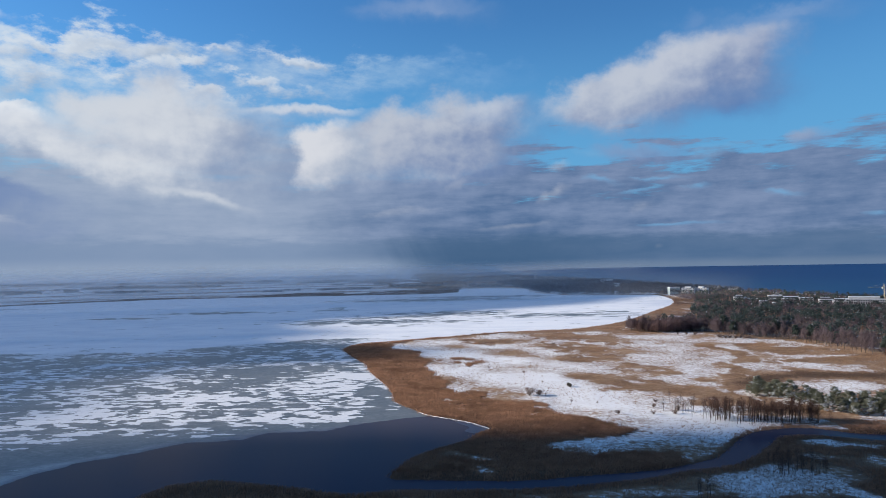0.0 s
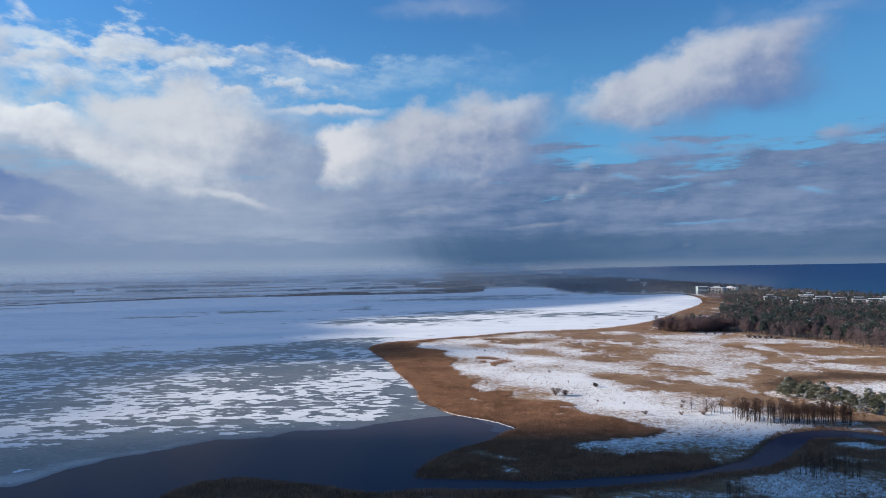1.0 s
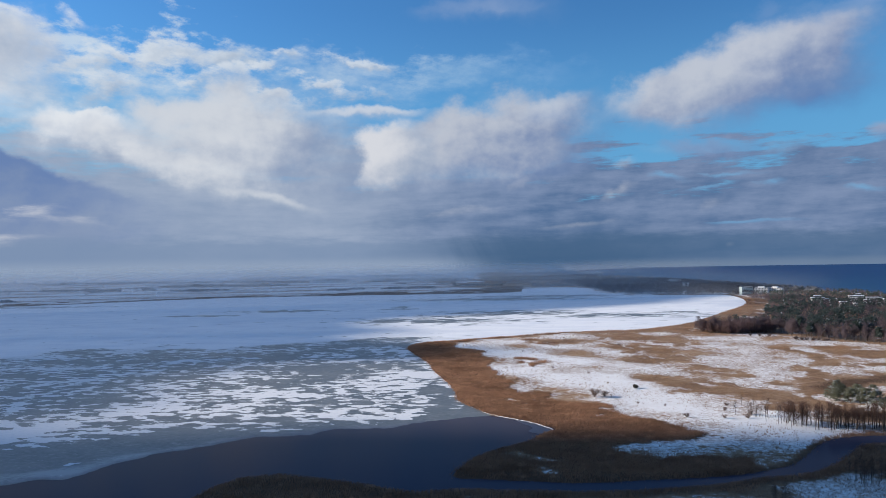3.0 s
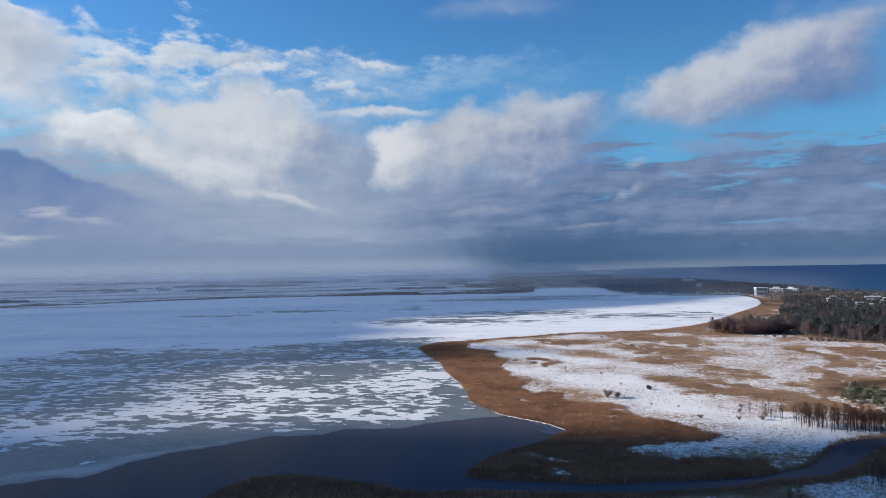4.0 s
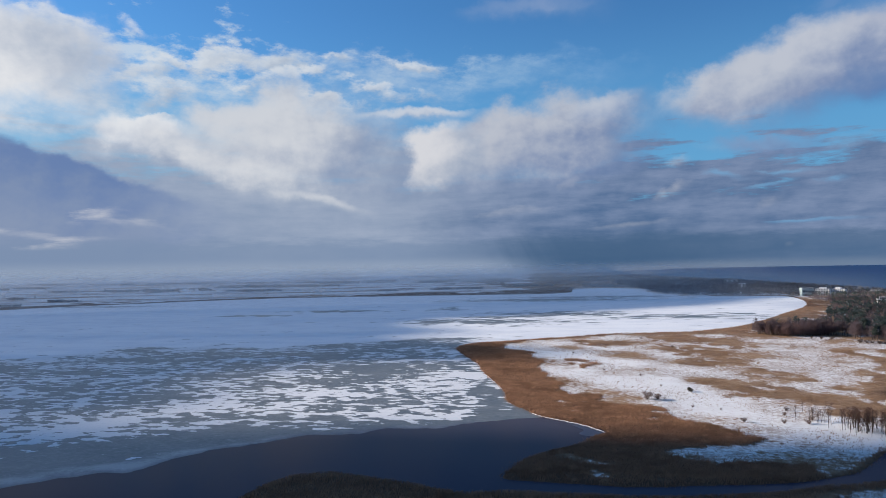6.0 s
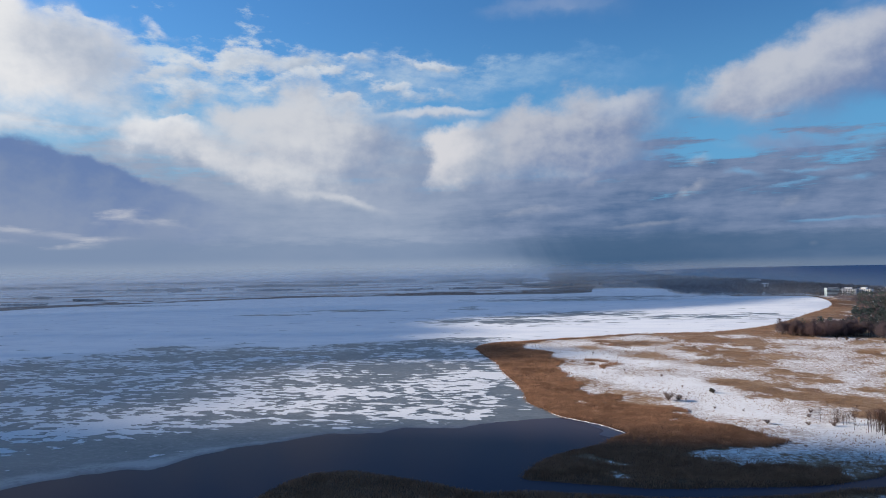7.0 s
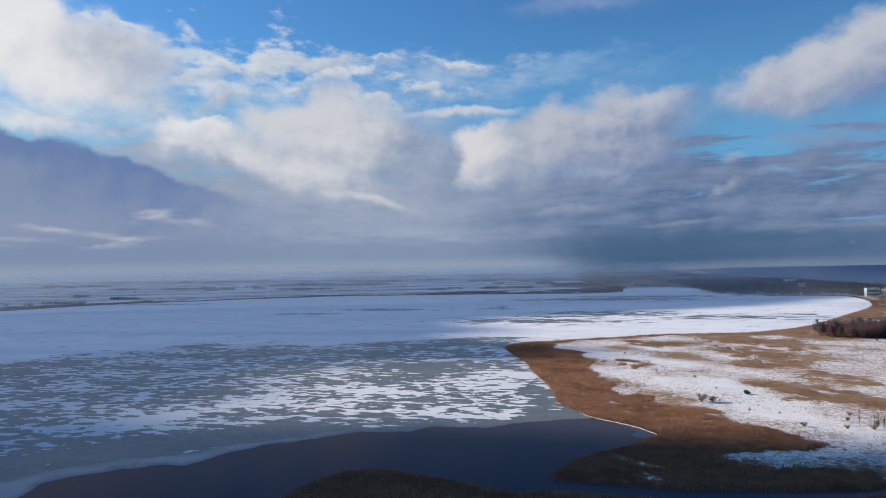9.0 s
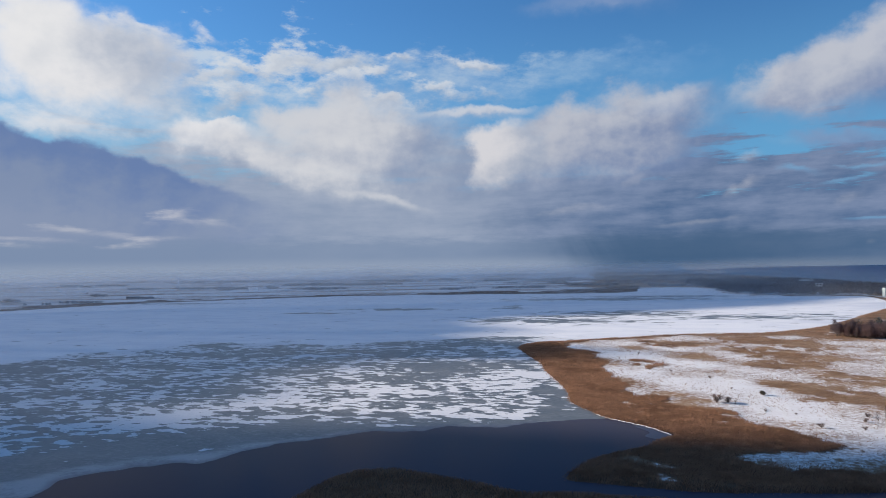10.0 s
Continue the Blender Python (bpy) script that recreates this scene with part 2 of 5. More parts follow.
colour = heap(colour, -13.7, 8.3, 3.8, 2.87, 0.10, (0.36, 0.42, 0.54), (0.22, 0.29, 0.44), alpha=0.85, edge=0.9, light=(-0.3, -0.2), mid=-0.1)
colour = heap(colour, -10.6, 12.6, 5.7, 0.64, -0.01, (0.62, 0.65, 0.72), (0.36, 0.43, 0.57), alpha=0.9, edge=0.7, light=(-0.3, 0.9), mid=0.2, fray=0.6)
# the heaps in the middle
colour = heap(colour, -4.1, 7.4, 9.8, 2.05, -0.01, (0.3, 0.365, 0.51), (0.2, 0.27, 0.43), alpha=0.9, edge=0.8, light=(-0.5, 0.4))
colour = heap(colour, -35.4, 9.1, 3.4, 0.91, -0.16, (0.5, 0.56, 0.66), (0.34, 0.42, 0.56), alpha=0.6, edge=1.0)
colour = heap(colour, 0.7, 10.3, 7.9, 3.56, 0.17, (0.5, 0.53, 0.61), (0.15, 0.225, 0.41), edge=0.45, light=(-0.55, 0.6), mid=-0.02)
colour = heap(colour, -2.6, 9.8, 4.5, 2.12, 0.07, (0.52, 0.54, 0.61), (0.3, 0.36, 0.5), alpha=0.85, edge=0.9, light=(-0.5, 0.5), mid=0.1)
colour = heap(colour, 4.2, 12.9, 2.7, 1.24, 0.18, (0.52, 0.56, 0.65), (0.26, 0.34, 0.52), alpha=0.9, edge=0.6, light=(-0.4, 0.7), mid=0.1, fray=0.6)
colour = heap(colour, -8.5, 9.2, 3.7, 2.51, 0.13, (0.68, 0.68, 0.72), (0.35, 0.41, 0.53), edge=0.42, light=(-0.85, 0.3), mid=0.15, fray=0.8)
colour = heap(colour, 5.3, 9.6, 3.6, 1.90, -0.06, (0.22, 0.29, 0.45), (0.145, 0.22, 0.4), alpha=0.8, edge=1.0)
# the long heap over the sea
colour = heap(colour, 23.8, 12.0, 5.2, 1.50, 0.10, (0.15, 0.24, 0.45), (0.095, 0.19, 0.42), alpha=0.9, edge=0.8, fray=0.6)
colour = heap(colour, 24.0, 14.6, 4.5, 2.86, 0.10, (0.43, 0.465, 0.58), (0.14, 0.225, 0.425), edge=0.5, light=(-0.35, 1.0), mid=0.05, fray=0.7)
colour = heap(colour, 19.5, 13.8, 6.4, 3.31, 0.22, (0.52, 0.55, 0.635), (0.17, 0.245, 0.435), edge=0.42, light=(-0.35, 0.95), mid=0.08, fray=0.7)
colour = heap(colour, 14.2, 12.9, 5.4, 2.29, 0.13, (0.52, 0.55, 0.63), (0.22, 0.29, 0.46), edge=0.5, light=(-0.3, 0.9), mid=0.1, fray=0.7)
colour = heap(colour, 29.0, 9.3, 1.8, 0.89, 0.17, (0.31, 0.36, 0.5), (0.17, 0.26, 0.45), alpha=0.9, edge=0.8, fray=0.6)
colour = heap(colour, 17.4, 8.9, 4.3, 0.89, -0.12, (0.25, 0.31, 0.48), (0.15, 0.235, 0.42), alpha=0.85, edge=0.9, fray=0.7)
# small sunlit scraps in the deck
colour = heap(colour, 9.8, 5.9, 1.9, 0.58, 0.36, (0.6, 0.6, 0.65), (0.24, 0.3, 0.44), alpha=0.56, edge=1.0, fray=0.35, grain=N2, ragged=0.9)
colour = heap(colour, 9.7, 8.1, 1.4, 0.44, -0.17, (0.6, 0.6, 0.65), (0.24, 0.3, 0.44), alpha=0.45, edge=1.0, fray=0.35, grain=N2, ragged=0.9)
colour = heap(colour, 6.7, 3.3, 3.1, 0.32, 0.07, (0.6, 0.6, 0.65), (0.24, 0.3, 0.44), alpha=0.41, edge=1.0, fray=0.35, grain=N2, ragged=0.9)
colour = heap(colour, 17.5, 1.4, 0.5, 0.21, 0.19, (0.6, 0.6, 0.65), (0.24, 0.3, 0.44), alpha=0.41, edge=1.0, fray=0.35, grain=N2, ragged=0.9)
colour = heap(colour, -2.7, 4.5, 3.8, 0.38, 0.06, (0.6, 0.6, 0.65), (0.24, 0.3, 0.44), alpha=0.26, edge=1.0, fray=0.35, grain=N2, ragged=0.9)
colour = heap(colour, 16.4, 4.5, 1.2, 0.52, 0.16, (0.6, 0.6, 0.65), (0.24, 0.3, 0.44), alpha=0.22, edge=1.0, fray=0.35, grain=N2, ragged=0.9)
colour = heap(colour, 1.6, 6.9, 1.2, 0.65, 0.36, (0.6, 0.6, 0.65), (0.24, 0.3, 0.44), alpha=0.22, edge=1.0, fray=0.35, grain=N2, ragged=0.9)
# the slate-blue bank low towards the sun
colour = heap(colour, -43.6, 10.8, 5.4, 1.05, -0.12, WHITE, (0.5, 0.56, 0.66), alpha=0.8, edge=0.8, fray=0.7, mid=0.2, grain=PUFF, ragged=0.7)
ridge = W.math("SUBTRACT", W.math("ADD", W.math("MULTIPLY_ADD", u, -0.248, -0.94), W.math("ADD", W.math("MULTIPLY", WIND_V, 0.4), W.math("MULTIPLY_ADD", N1, 2.6, W.math("MULTIPLY", N2, 0.6)))), v)
slate = W.mix(W.step(W.math("ADD", ridge, W.math("MULTIPLY", RELIEF, 5.0)), 0.0, 6.0), (0.146, 0.226, 0.43), (0.222, 0.29, 0.445))
colour = W.mix(W.math("MULTIPLY", W.step(ridge, -0.1, 0.75), W.step(W.math("ADD", u, W.math("MULTIPLY", N1, 4.0)), -25.0, -36.0)), colour, slate)
colour = heap(colour, -36.3, 2.6, 17.2, 3.73, -0.05, (0.3, 0.36, 0.495), (0.25, 0.31, 0.45), alpha=0.3, edge=0.8, fray=0.8, relief=0.9)
colour = heap(colour, -45.4, 2.8, 10.5, 2.23, 0.01, (0.3, 0.35, 0.485), (0.25, 0.31, 0.45), alpha=0.35, edge=0.9, fray=0.8, relief=0.9)
# lit streaks under it
colour = heap(colour, -35.9, 4.3, 1.8, 0.73, 0.07, (0.7, 0.69, 0.72), (0.4, 0.44, 0.54), alpha=0.68, edge=1.2, fray=0.5, mid=0.1, grain=STREAK2, ragged=1.2)
colour = heap(colour, -33.4, 3.8, 3.8, 0.40, -0.15, (0.7, 0.69, 0.72), (0.4, 0.44, 0.54), alpha=0.45, edge=1.2, fray=0.5, mid=0.1, grain=STREAK2, ragged=1.2)
colour = heap(colour, -43.6, 3.2, 2.2, 0.37, -0.16, (0.7, 0.69, 0.72), (0.4, 0.44, 0.54), alpha=0.54, edge=1.2, fray=0.5, mid=0.1, grain=STREAK2, ragged=1.2)
colour = heap(colour, -40.3, 2.8, 3.5, 0.32, -0.11, (0.7, 0.69, 0.72), (0.4, 0.44, 0.54), alpha=0.41, edge=1.2, fray=0.5, mid=0.1, grain=STREAK2, ragged=1.2)
colour = heap(colour, -38.5, 2.1, 2.2, 0.39, 0.05, (0.7, 0.69, 0.72), (0.4, 0.44, 0.54), alpha=0.68, edge=1.2, fray=0.5, mid=0.1, grain=STREAK2, ragged=1.2)
colour = heap(colour, -46.8, 2.1, 1.9, 0.30, 0.00, (0.7, 0.69, 0.72), (0.4, 0.44, 0.54), alpha=0.59, edge=1.2, fray=0.5, mid=0.1, grain=STREAK2, ragged=1.2)
colour = heap(colour, -37.1, 2.6, 2.4, 0.26, 0.00, (0.7, 0.69, 0.72), (0.4, 0.44, 0.54), alpha=0.36, edge=1.2, fray=0.5, mid=0.1, grain=STREAK2, ragged=1.2)
colour = heap(colour, -45.4, 2.5, 4.2, 0.24, -0.05, (0.7, 0.69, 0.72), (0.4, 0.44, 0.54), alpha=0.32, edge=1.2, fray=0.5, mid=0.1, grain=STREAK2, ragged=1.2)
# grey strip over the far country, the shower ahead, thin air along the skyline
colour = W.mix(W.math("MULTIPLY", W.step(W.math("ADD", v, W.math("MULTIPLY", STREAK2, 0.9)), 3.0, 1.8), 0.75), colour, W.mix(W.step(u, -14.0, 2.0), (0.205, 0.282, 0.425), (0.078, 0.145, 0.26)))
SHAFT = W.noise(W.vec(W.math("ADD", u, W.math("MULTIPLY", v, 0.55)), W.math("MULTIPLY", v, 0.04), 3.0), 0.55, 4.0, 0.6)  # slanting shafts of falling snow
rain = W.math("MULTIPLY", W.step(v, 4.6, 0.6), W.math("MULTIPLY", W.step(W.math("ADD", u, W.math("MULTIPLY", W.math("SUBTRACT", SHAFT, 0.5), 9.0)), -7.0, 1.0), W.step(u, 21.0, 5.0)))
colour = W.mix(W.math("MULTIPLY", rain, 0.75), colour, (0.052, 0.112, 0.215))
colour = W.mix(W.math("MULTIPLY", W.step(v, 1.2, 0.0), W.step(u, 1.0, -8.0, 0.0, 0.85)), colour, (0.31, 0.38, 0.5))
colour = W.mix(W.math("MULTIPLY", W.step(v, 0.6, -0.1), W.step(u, 6.0, 14.0, 0.0, 0.6)), colour, (0.19, 0.25, 0.35))
# heavy cloud overhead, beyond the picture
colour = W.mix(W.step(W.math("ADD", v, W.math("MULTIPLY", N1, 8.0)), 25.0, 42.0, 0.0, 0.9), colour, W.mix(W.step(N1, -0.5, 0.6), (0.066, 0.16, 0.365), (0.112, 0.228, 0.455)))
world.cycles.sampling_method, world.cycles.sample_map_resolution = "MANUAL", 512
back = W.add("ShaderNodeBackground")
W.put(back.inputs[0], colour)
back.inputs[1].default_value = 0.5
W.tree.links.new(back.outputs[0], W.add("ShaderNodeOutputWorld").inputs[0])


# ---------------------------------------------------------------- materials
def material(name):
    m = bpy.data.materials.new(name)
    m.use_nodes = True
    n = Nodes(m.node_tree)
    b = m.node_tree.nodes["Principled BSDF"]
    n.place = n.add("ShaderNodeNewGeometry").outputs["Position"]
    n.bsdf = b
    return m, n, b


def bump(n, height, strength, distance):
    k = n.add("ShaderNodeBump")
    k.inputs["Strength"].default_value, k.inputs["Distance"].default_value = strength, distance
    n.put(k.inputs["Height"], height)
    n.put(n.bsdf.inputs["Normal"], k.outputs[0])


def flat_scale(n, sx, sy, sz=1.0):
    k = n.add("ShaderNodeVectorMath", operation="MULTIPLY")
    n.put(k.inputs[0], n.place)
    k.inputs[1].default_value = (sx, sy, sz)
    return k.outputs[0]


def attribute(n, name):
    return n.add("ShaderNodeAttribute", attribute_name=name).outputs["Fac"]


def plain(name, colour, rough=0.8, vary=0.25, scale=0.6, metal=0.0):
    m, n, b = material(name)
    f = n.noise(n.place, scale, 5.0, 0.6)
    lo = tuple(c * (1 - vary) for c in colour)
    hi = tuple(min(1.0, c * (1 + vary)) for c in colour)
    n.put(b.inputs["Base Color"], n.mix(n.step(f, 0.3, 0.7), lo, hi))
    b.inputs["Roughness"].default_value, b.inputs["Metallic"].default_value = rough, metal
    return m


def leafy(name, colours, rough=0.8, frost=0.0, thin=0.0):
    """Foliage or stalks that differ from clump to clump, dusted with snow on top."""
    m, n, b = material(name)
    r = n.add("ShaderNodeNewGeometry").outputs["Random Per Island"]
    ramp = n.add("ShaderNodeValToRGB")
    n.put(ramp.inputs[0], r)
    ramp.color_ramp.elements[0].color = (*colours[0], 1)
    ramp.color_ramp.elements[1].color = (*colours[-1], 1)
    for i, c in enumerate(colours[1:-1]):
        ramp.color_ramp.elements.new((i + 1) / (len(colours) - 1)).color = (*c, 1)
    wide = n.noise(n.place, 0.04, 4.0, 0.65)
    mid = n.noise(n.place, 0.19, 4.0, 0.7)
    col = n.mix(n.step(wide, 0.38, 0.66, 0.0, 0.65), ramp.outputs[0], tuple(c * 0.55 for c in colours[0]))
    col = n.mix(n.step(mid, 0.5, 0.66, 0.0, 0.5), col, tuple(min(1.0, c * 1.35) for c in colours[len(colours) // 2]))
    if frost:
        f = n.step(n.noise(n.place, 0.21, 3.0, 0.6), 0.72 - frost, 0.86 - frost)
        col = n.mix(n.math("MULTIPLY", f, 0.8), col, (0.7, 0.73, 0.78))
    n.put(b.inputs["Base Color"], col)
    b.inputs["Roughness"].default_value = rough
    b.inputs["Specular IOR Level"].default_value = 0.2
    if thin:  # dry leaves let some light through
        glow, both = n.add("ShaderNodeBsdfTranslucent"), n.add("ShaderNodeMixShader")
        n.put(glow.inputs[0], col)
        both.inputs[0].default_value = thin
        n.put(both.inputs[1], b.outputs[0]), n.put(both.inputs[2], glow.outputs[0])
        n.put(n.tree.nodes["Material Output"].inputs[0], both.outputs[0])
    return m


def ground_material():
    m, n, b = material("snowy_grassland")
    snow, soil = attribute(n, "snow"), attribute(n, "dark")
    n1 = n.noise(n.place, 0.045, 5.0, 0.6)
    n2 = n.noise(n.place, 0.35, 5.0, 0.65)
    n3 = n.noise(n.place, 1.9, 3.0, 0.6)
    mixn = n.math("ADD", n.math("MULTIPLY", n1, 0.45), n.math("ADD", n.math("MULTIPLY", n2, 0.38), n.math("MULTIPLY", n3, 0.22)))
    cut = n.math("SUBTRACT", n.math("ADD", snow, n.math("MULTIPLY", n.math("SUBTRACT", mixn, 0.53), 3.2)), 0.5)
    f = n.step(cut, -0.12, 0.2)
    grass = n.mix(n.step(n2, 0.3, 0.7), (0.28, 0.168, 0.1), (0.42, 0.285, 0.185))
    grass = n.mix(n.step(n1, 0.4, 0.65, 0.0, 0.6), grass, (0.13, 0.06, 0.034))
    grass = n.mix(n.math("MULTIPLY", soil, 0.85), grass, (0.07, 0.036, 0.022))
    n4 = n.math("ADD", n.math("MULTIPLY", n.noise(n.place, 0.55, 5.0, 0.75), 0.7), n.math("MULTIPLY", n.noise(n.place, 0.09, 3.0, 0.6), 0.3))
    thin = n.math("MULTIPLY", n.step(n4, 0.42, 0.6, 0.0, 1.0), n.step(snow, 0.74, 0.98, 1.0, 0.2))  # grass shows through thin snow
    white = n.mix(thin, (0.87, 0.86, 0.865), (0.47, 0.39, 0.35))
    n.put(b.inputs["Base Color"], n.mix(f, grass, white))
    b.inputs["Roughness"].default_value = 0.85
    b.inputs["Specular IOR Level"].default_value = 0.15
    bump(n, n.math("ADD", n2, n3), 1.0, 0.6)
    return m


def ice_material():
    m, n, b = material("frozen_lake")
    c = attribute(n, "cover")
    warp = n.noise(n.place, 0.05, 2.0, 0.5)
    a = n.noise(flat_scale(n, 0.1, 0.165), 1.0, 6.0, 0.53, 2.2, 0.3)
    a2 = n.noise(flat_scale(n, 0.02, 0.03), 1.0, 3.0, 0.5)
    fine = n.noise(n.place, 0.5, 4.0, 0.6)
    level = n.math("ADD", n.math("MULTIPLY", a, 0.62), n.math("MULTIPLY", a2, 0.38))
    cut = n.math("SUBTRACT", n.math("ADD", c, n.math("MULTIPLY", n.math("SUBTRACT", level, 0.5), 3.2)), 0.5)
    f = n.step(cut, -0.015, 0.02)
    streak = n.noise(flat_scale(n, 0.034, 0.075), 1.0, 6.0, 0.62)
    bare = n.step(n.math("ADD", n.math("MULTIPLY", attribute(n, "streak"), 1.15), n.math("MULTIPLY", n.math("SUBTRACT", streak, 0.5), 3.4)), 0.52, 0.57)
    f = n.math("MULTIPLY", f, n.math("SUBTRACT", 1.0, bare))
    ice = n.mix(n.step(fine, 0.3, 0.7), (0.076, 0.088, 0.096), (0.135, 0.145, 0.15))
    ice = n.mix(n.step(warp, 0.35, 0.65, 0.0, 0.6), ice, (0.16, 0.166, 0.166))
    veins = n.noise(flat_scale(n, 0.16, 0.3), 1.0, 5.0, 0.7, 2.0, 1.5)
    ice = n.mix(n.step(veins, 0.5, 0.68, 0.0, 0.7), ice, (0.24, 0.243, 0.243))  # frosted veins
    ice = n.mix(n.step(veins, 0.44, 0.32, 0.0, 0.55), ice, (0.05, 0.07, 0.085))  # clear black ice
    new_ice = n.math("MULTIPLY", attribute(n, "skim"), n.step(n.math("ADD", n.math("MULTIPLY", fine, 0.4), n.math("MULTIPLY", streak, 0.6)), 0.36, 0.56, 0.25, 0.9))
    ice = n.mix(new_ice, ice, (0.36, 0.35, 0.37))
    ice = n.mix(attribute(n, "rim"), (0.051, 0.049, 0.076), ice)  # thins out to open water
    white = n.mix(n.step(a2, 0.4, 0.65), (0.84, 0.84, 0.86), (0.76, 0.77, 0.81))
    white = n.mix(n.step(c, 0.6, 1.0), (0.72, 0.722, 0.74), white)  # thin drifts on the open ice
    white = n.mix(n.step(fine, 0.45, 0.72, 0.0, 0.4), white, (0.52, 0.56, 0.62))
    n.put(b.inputs["Base Color"], n.mix(f, ice, white))
    n.put(b.inputs["Roughness"], n.step(f, 0.0, 1.0, 0.4, 0.8))
    n.put(b.inputs["Specular IOR Level"], n.step(f, 0.0, 1.0, 0.3, 0.1))
    bump(n, n.math("ADD", f, n.math("MULTIPLY", fine, 0.3)), 0.35, 0.15)
    return m


def water_material(name, colour, scale, strength, rough):
    m, n, b = material(name)
    b.inputs["Base Color"].default_value = (*colour, 1)
    b.inputs["Roughness"].default_value = rough
    b.inputs["IOR"].default_value = 1.33
    w1 = n.noise(flat_scale(n, scale, scale * 2.2), 1.0, 5.0, 0.65)
    w2 = n.noise(n.place, scale * 0.07, 3.0, 0.6)
    bump(n, n.math("MULTIPLY", w1, n.step(w2, 0.3, 0.7, 0.5, 1.2)), strength, 0.3)
    return m


GROUND, ICE = ground_material(), ice_material()
LAKE = water_material("lake_water", (0.051, 0.049, 0.076), 0.9, 0.05, 0.12)
LAKE.node_tree.nodes["Principled BSDF"].inputs["Specular IOR Level"].default_value = 0.014
SEA = water_material("sea_water", (0.006, 0.04, 0.105), 0.05, 0.6, 0.4)
sea_nodes = Nodes(SEA.node_tree)
sea_place = sea_nodes.add("ShaderNodeNewGeometry").outputs["Position"]
shallow = sea_nodes.math("ADD", attribute(sea_nodes, "shallow"), sea_nodes.math("MULTIPLY", sea_nodes.math("SUBTRACT", sea_nodes.noise(sea_place, 0.004, 5.0, 0.6), 0.5), 0.9))
sea_nodes.put(SEA.node_tree.nodes["Principled BSDF"].inputs["Base Color"], sea_nodes.mix(sea_nodes.step(shallow, 0.0, 1.0), (0.004, 0.027, 0.105), (0.009, 0.048, 0.122)))
SEA.node_tree.nodes["Principled BSDF"].inputs["Specular IOR Level"].default_value = 0.08

# ---------------------------------------------------------------- plan of the shores
EAST_SHORE = [  # from the far beach round the point to the tip of the reeds
    (470, 1560), (458, 1400), (398, 1195), (298, 994), (216, 836), (145, 757), (93, 739), (44, 723), (-4, 684), (-46, 652),
    (-77, 635), (-88, 601), (-76, 554), (-59, 504), (-50, 462), (-32, 397), (-27, 363), (-19, 345), (-8, 326), (3, 318),
    (13, 308), (20, 297), (14, 289), (9, 278), (-2, 266), (-11, 256), (-17, 242), (-19, 230)]
CREEK = [  # north bank out to the east, south bank back
    (-11, 228), (8, 226), (26, 225), (45, 229), (63, 232), (73, 235), (84, 240), (97, 248), (108, 262), (116, 273), (124, 282),
    (134, 287), (147, 290), (156, 287), (175, 276), (240, 268), (330, 262), (330, 252), (240, 258), (170, 266), (147, 276), (134, 275),
    (125, 265), (115, 253), (105, 243), (96, 236.5), (81, 231.5), (71, 227.5), (61, 223.5), (37, 217.5), (19, 216), (2, 216), (-14, 216.5)]
NEAR_BANK = [(-30, 214), (-46, 220), (-64, 226), (-79, 230), (-91, 224), (-97, 210), (-100, 190), (-110, 120), (-160, -60), (-500, -300), (-1300, -200)]
FAR_SHORE = [(-1700, 300), (-1330, 800), (-1180, 1085), (-1119, 1321), (-951, 1514), (-733, 1709), (-436, 1771), (-141, 1795), (-35, 1812),
             (40, 1900), (60, 2150), (215, 2200), (240, 1760), (262, 1668), (300, 1600), (402, 1556)]
SEA_COAST = [(2500, -4900), (1500, -1500), (1050, 300), (860, 900), (790, 1250), (770, 1500), (745, 1800), (725, 2250), (700, 2900), (560, 3600), (250, 4300), (-250, 5200)]


def lifted(r, az):
    """The far country and the sea rise a little towards the skyline."""
    return np.interp(np.degrees(az), [2.0, 9.0], [26.0, 48.0]) * np.maximum(0.0, (r - 2500.0) / 2400.0) ** 2


def smooth_line(points, closed, steps=6):
    """A rounded line through the points."""
    p = np.array(points, float)
    if closed:
        q = [np.roll(p, s, 0) for s in (1, 0, -1, -2)]
    else:
        e = np.vstack([2 * p[0] - p[1], p, 2 * p[-1] - p[-2]])
        q = [e[:-3], e[1:-2], e[2:-1], e[3:]]
    out = []
    for s in np.arange(steps) / steps:
        a = -0.5 * s + s * s - 0.5 * s ** 3
        b2 = 1 - 2.5 * s * s + 1.5 * s ** 3
        c = 0.5 * s + 2 * s * s - 1.5 * s ** 3
        d = -0.5 * s * s + 0.5 * s ** 3
        out.append(a * q[0] + b2 * q[1] + c * q[2] + d * q[3])
    line = np.stack(out, 1).reshape(-1, 2)
    return line if closed else np.vstack([line, p[-1:]])


def line_distance(x, y, line, closed=False):
    """Distance of points to a line of short pieces."""
    a = line if closed else line[:-1]
    b = np.roll(line, -1, 0) if closed else line[1:]
    best = np.full(x.shape, 1e12)
    for (ax, ay), (bx, by) in zip(a, b):
        dx, dy = bx - ax, by - ay
        k = np.clip(((x - ax) * dx + (y - ay) * dy) / max(dx * dx + dy * dy, 1e-9), 0, 1)
        best = np.minimum(best, (x - ax - k * dx) ** 2 + (y - ay - k * dy) ** 2)
    return np.sqrt(best)


def inside(x, y, line):
    odd = np.zeros(x.shape, bool)
    for (ax, ay), (bx, by) in zip(line, np.roll(line, -1, 0)):
        if ay != by:
            odd ^= ((ay > y) != (by > y)) & (x < (bx - ax) * (y - ay) / (by - ay) + ax)
    return odd


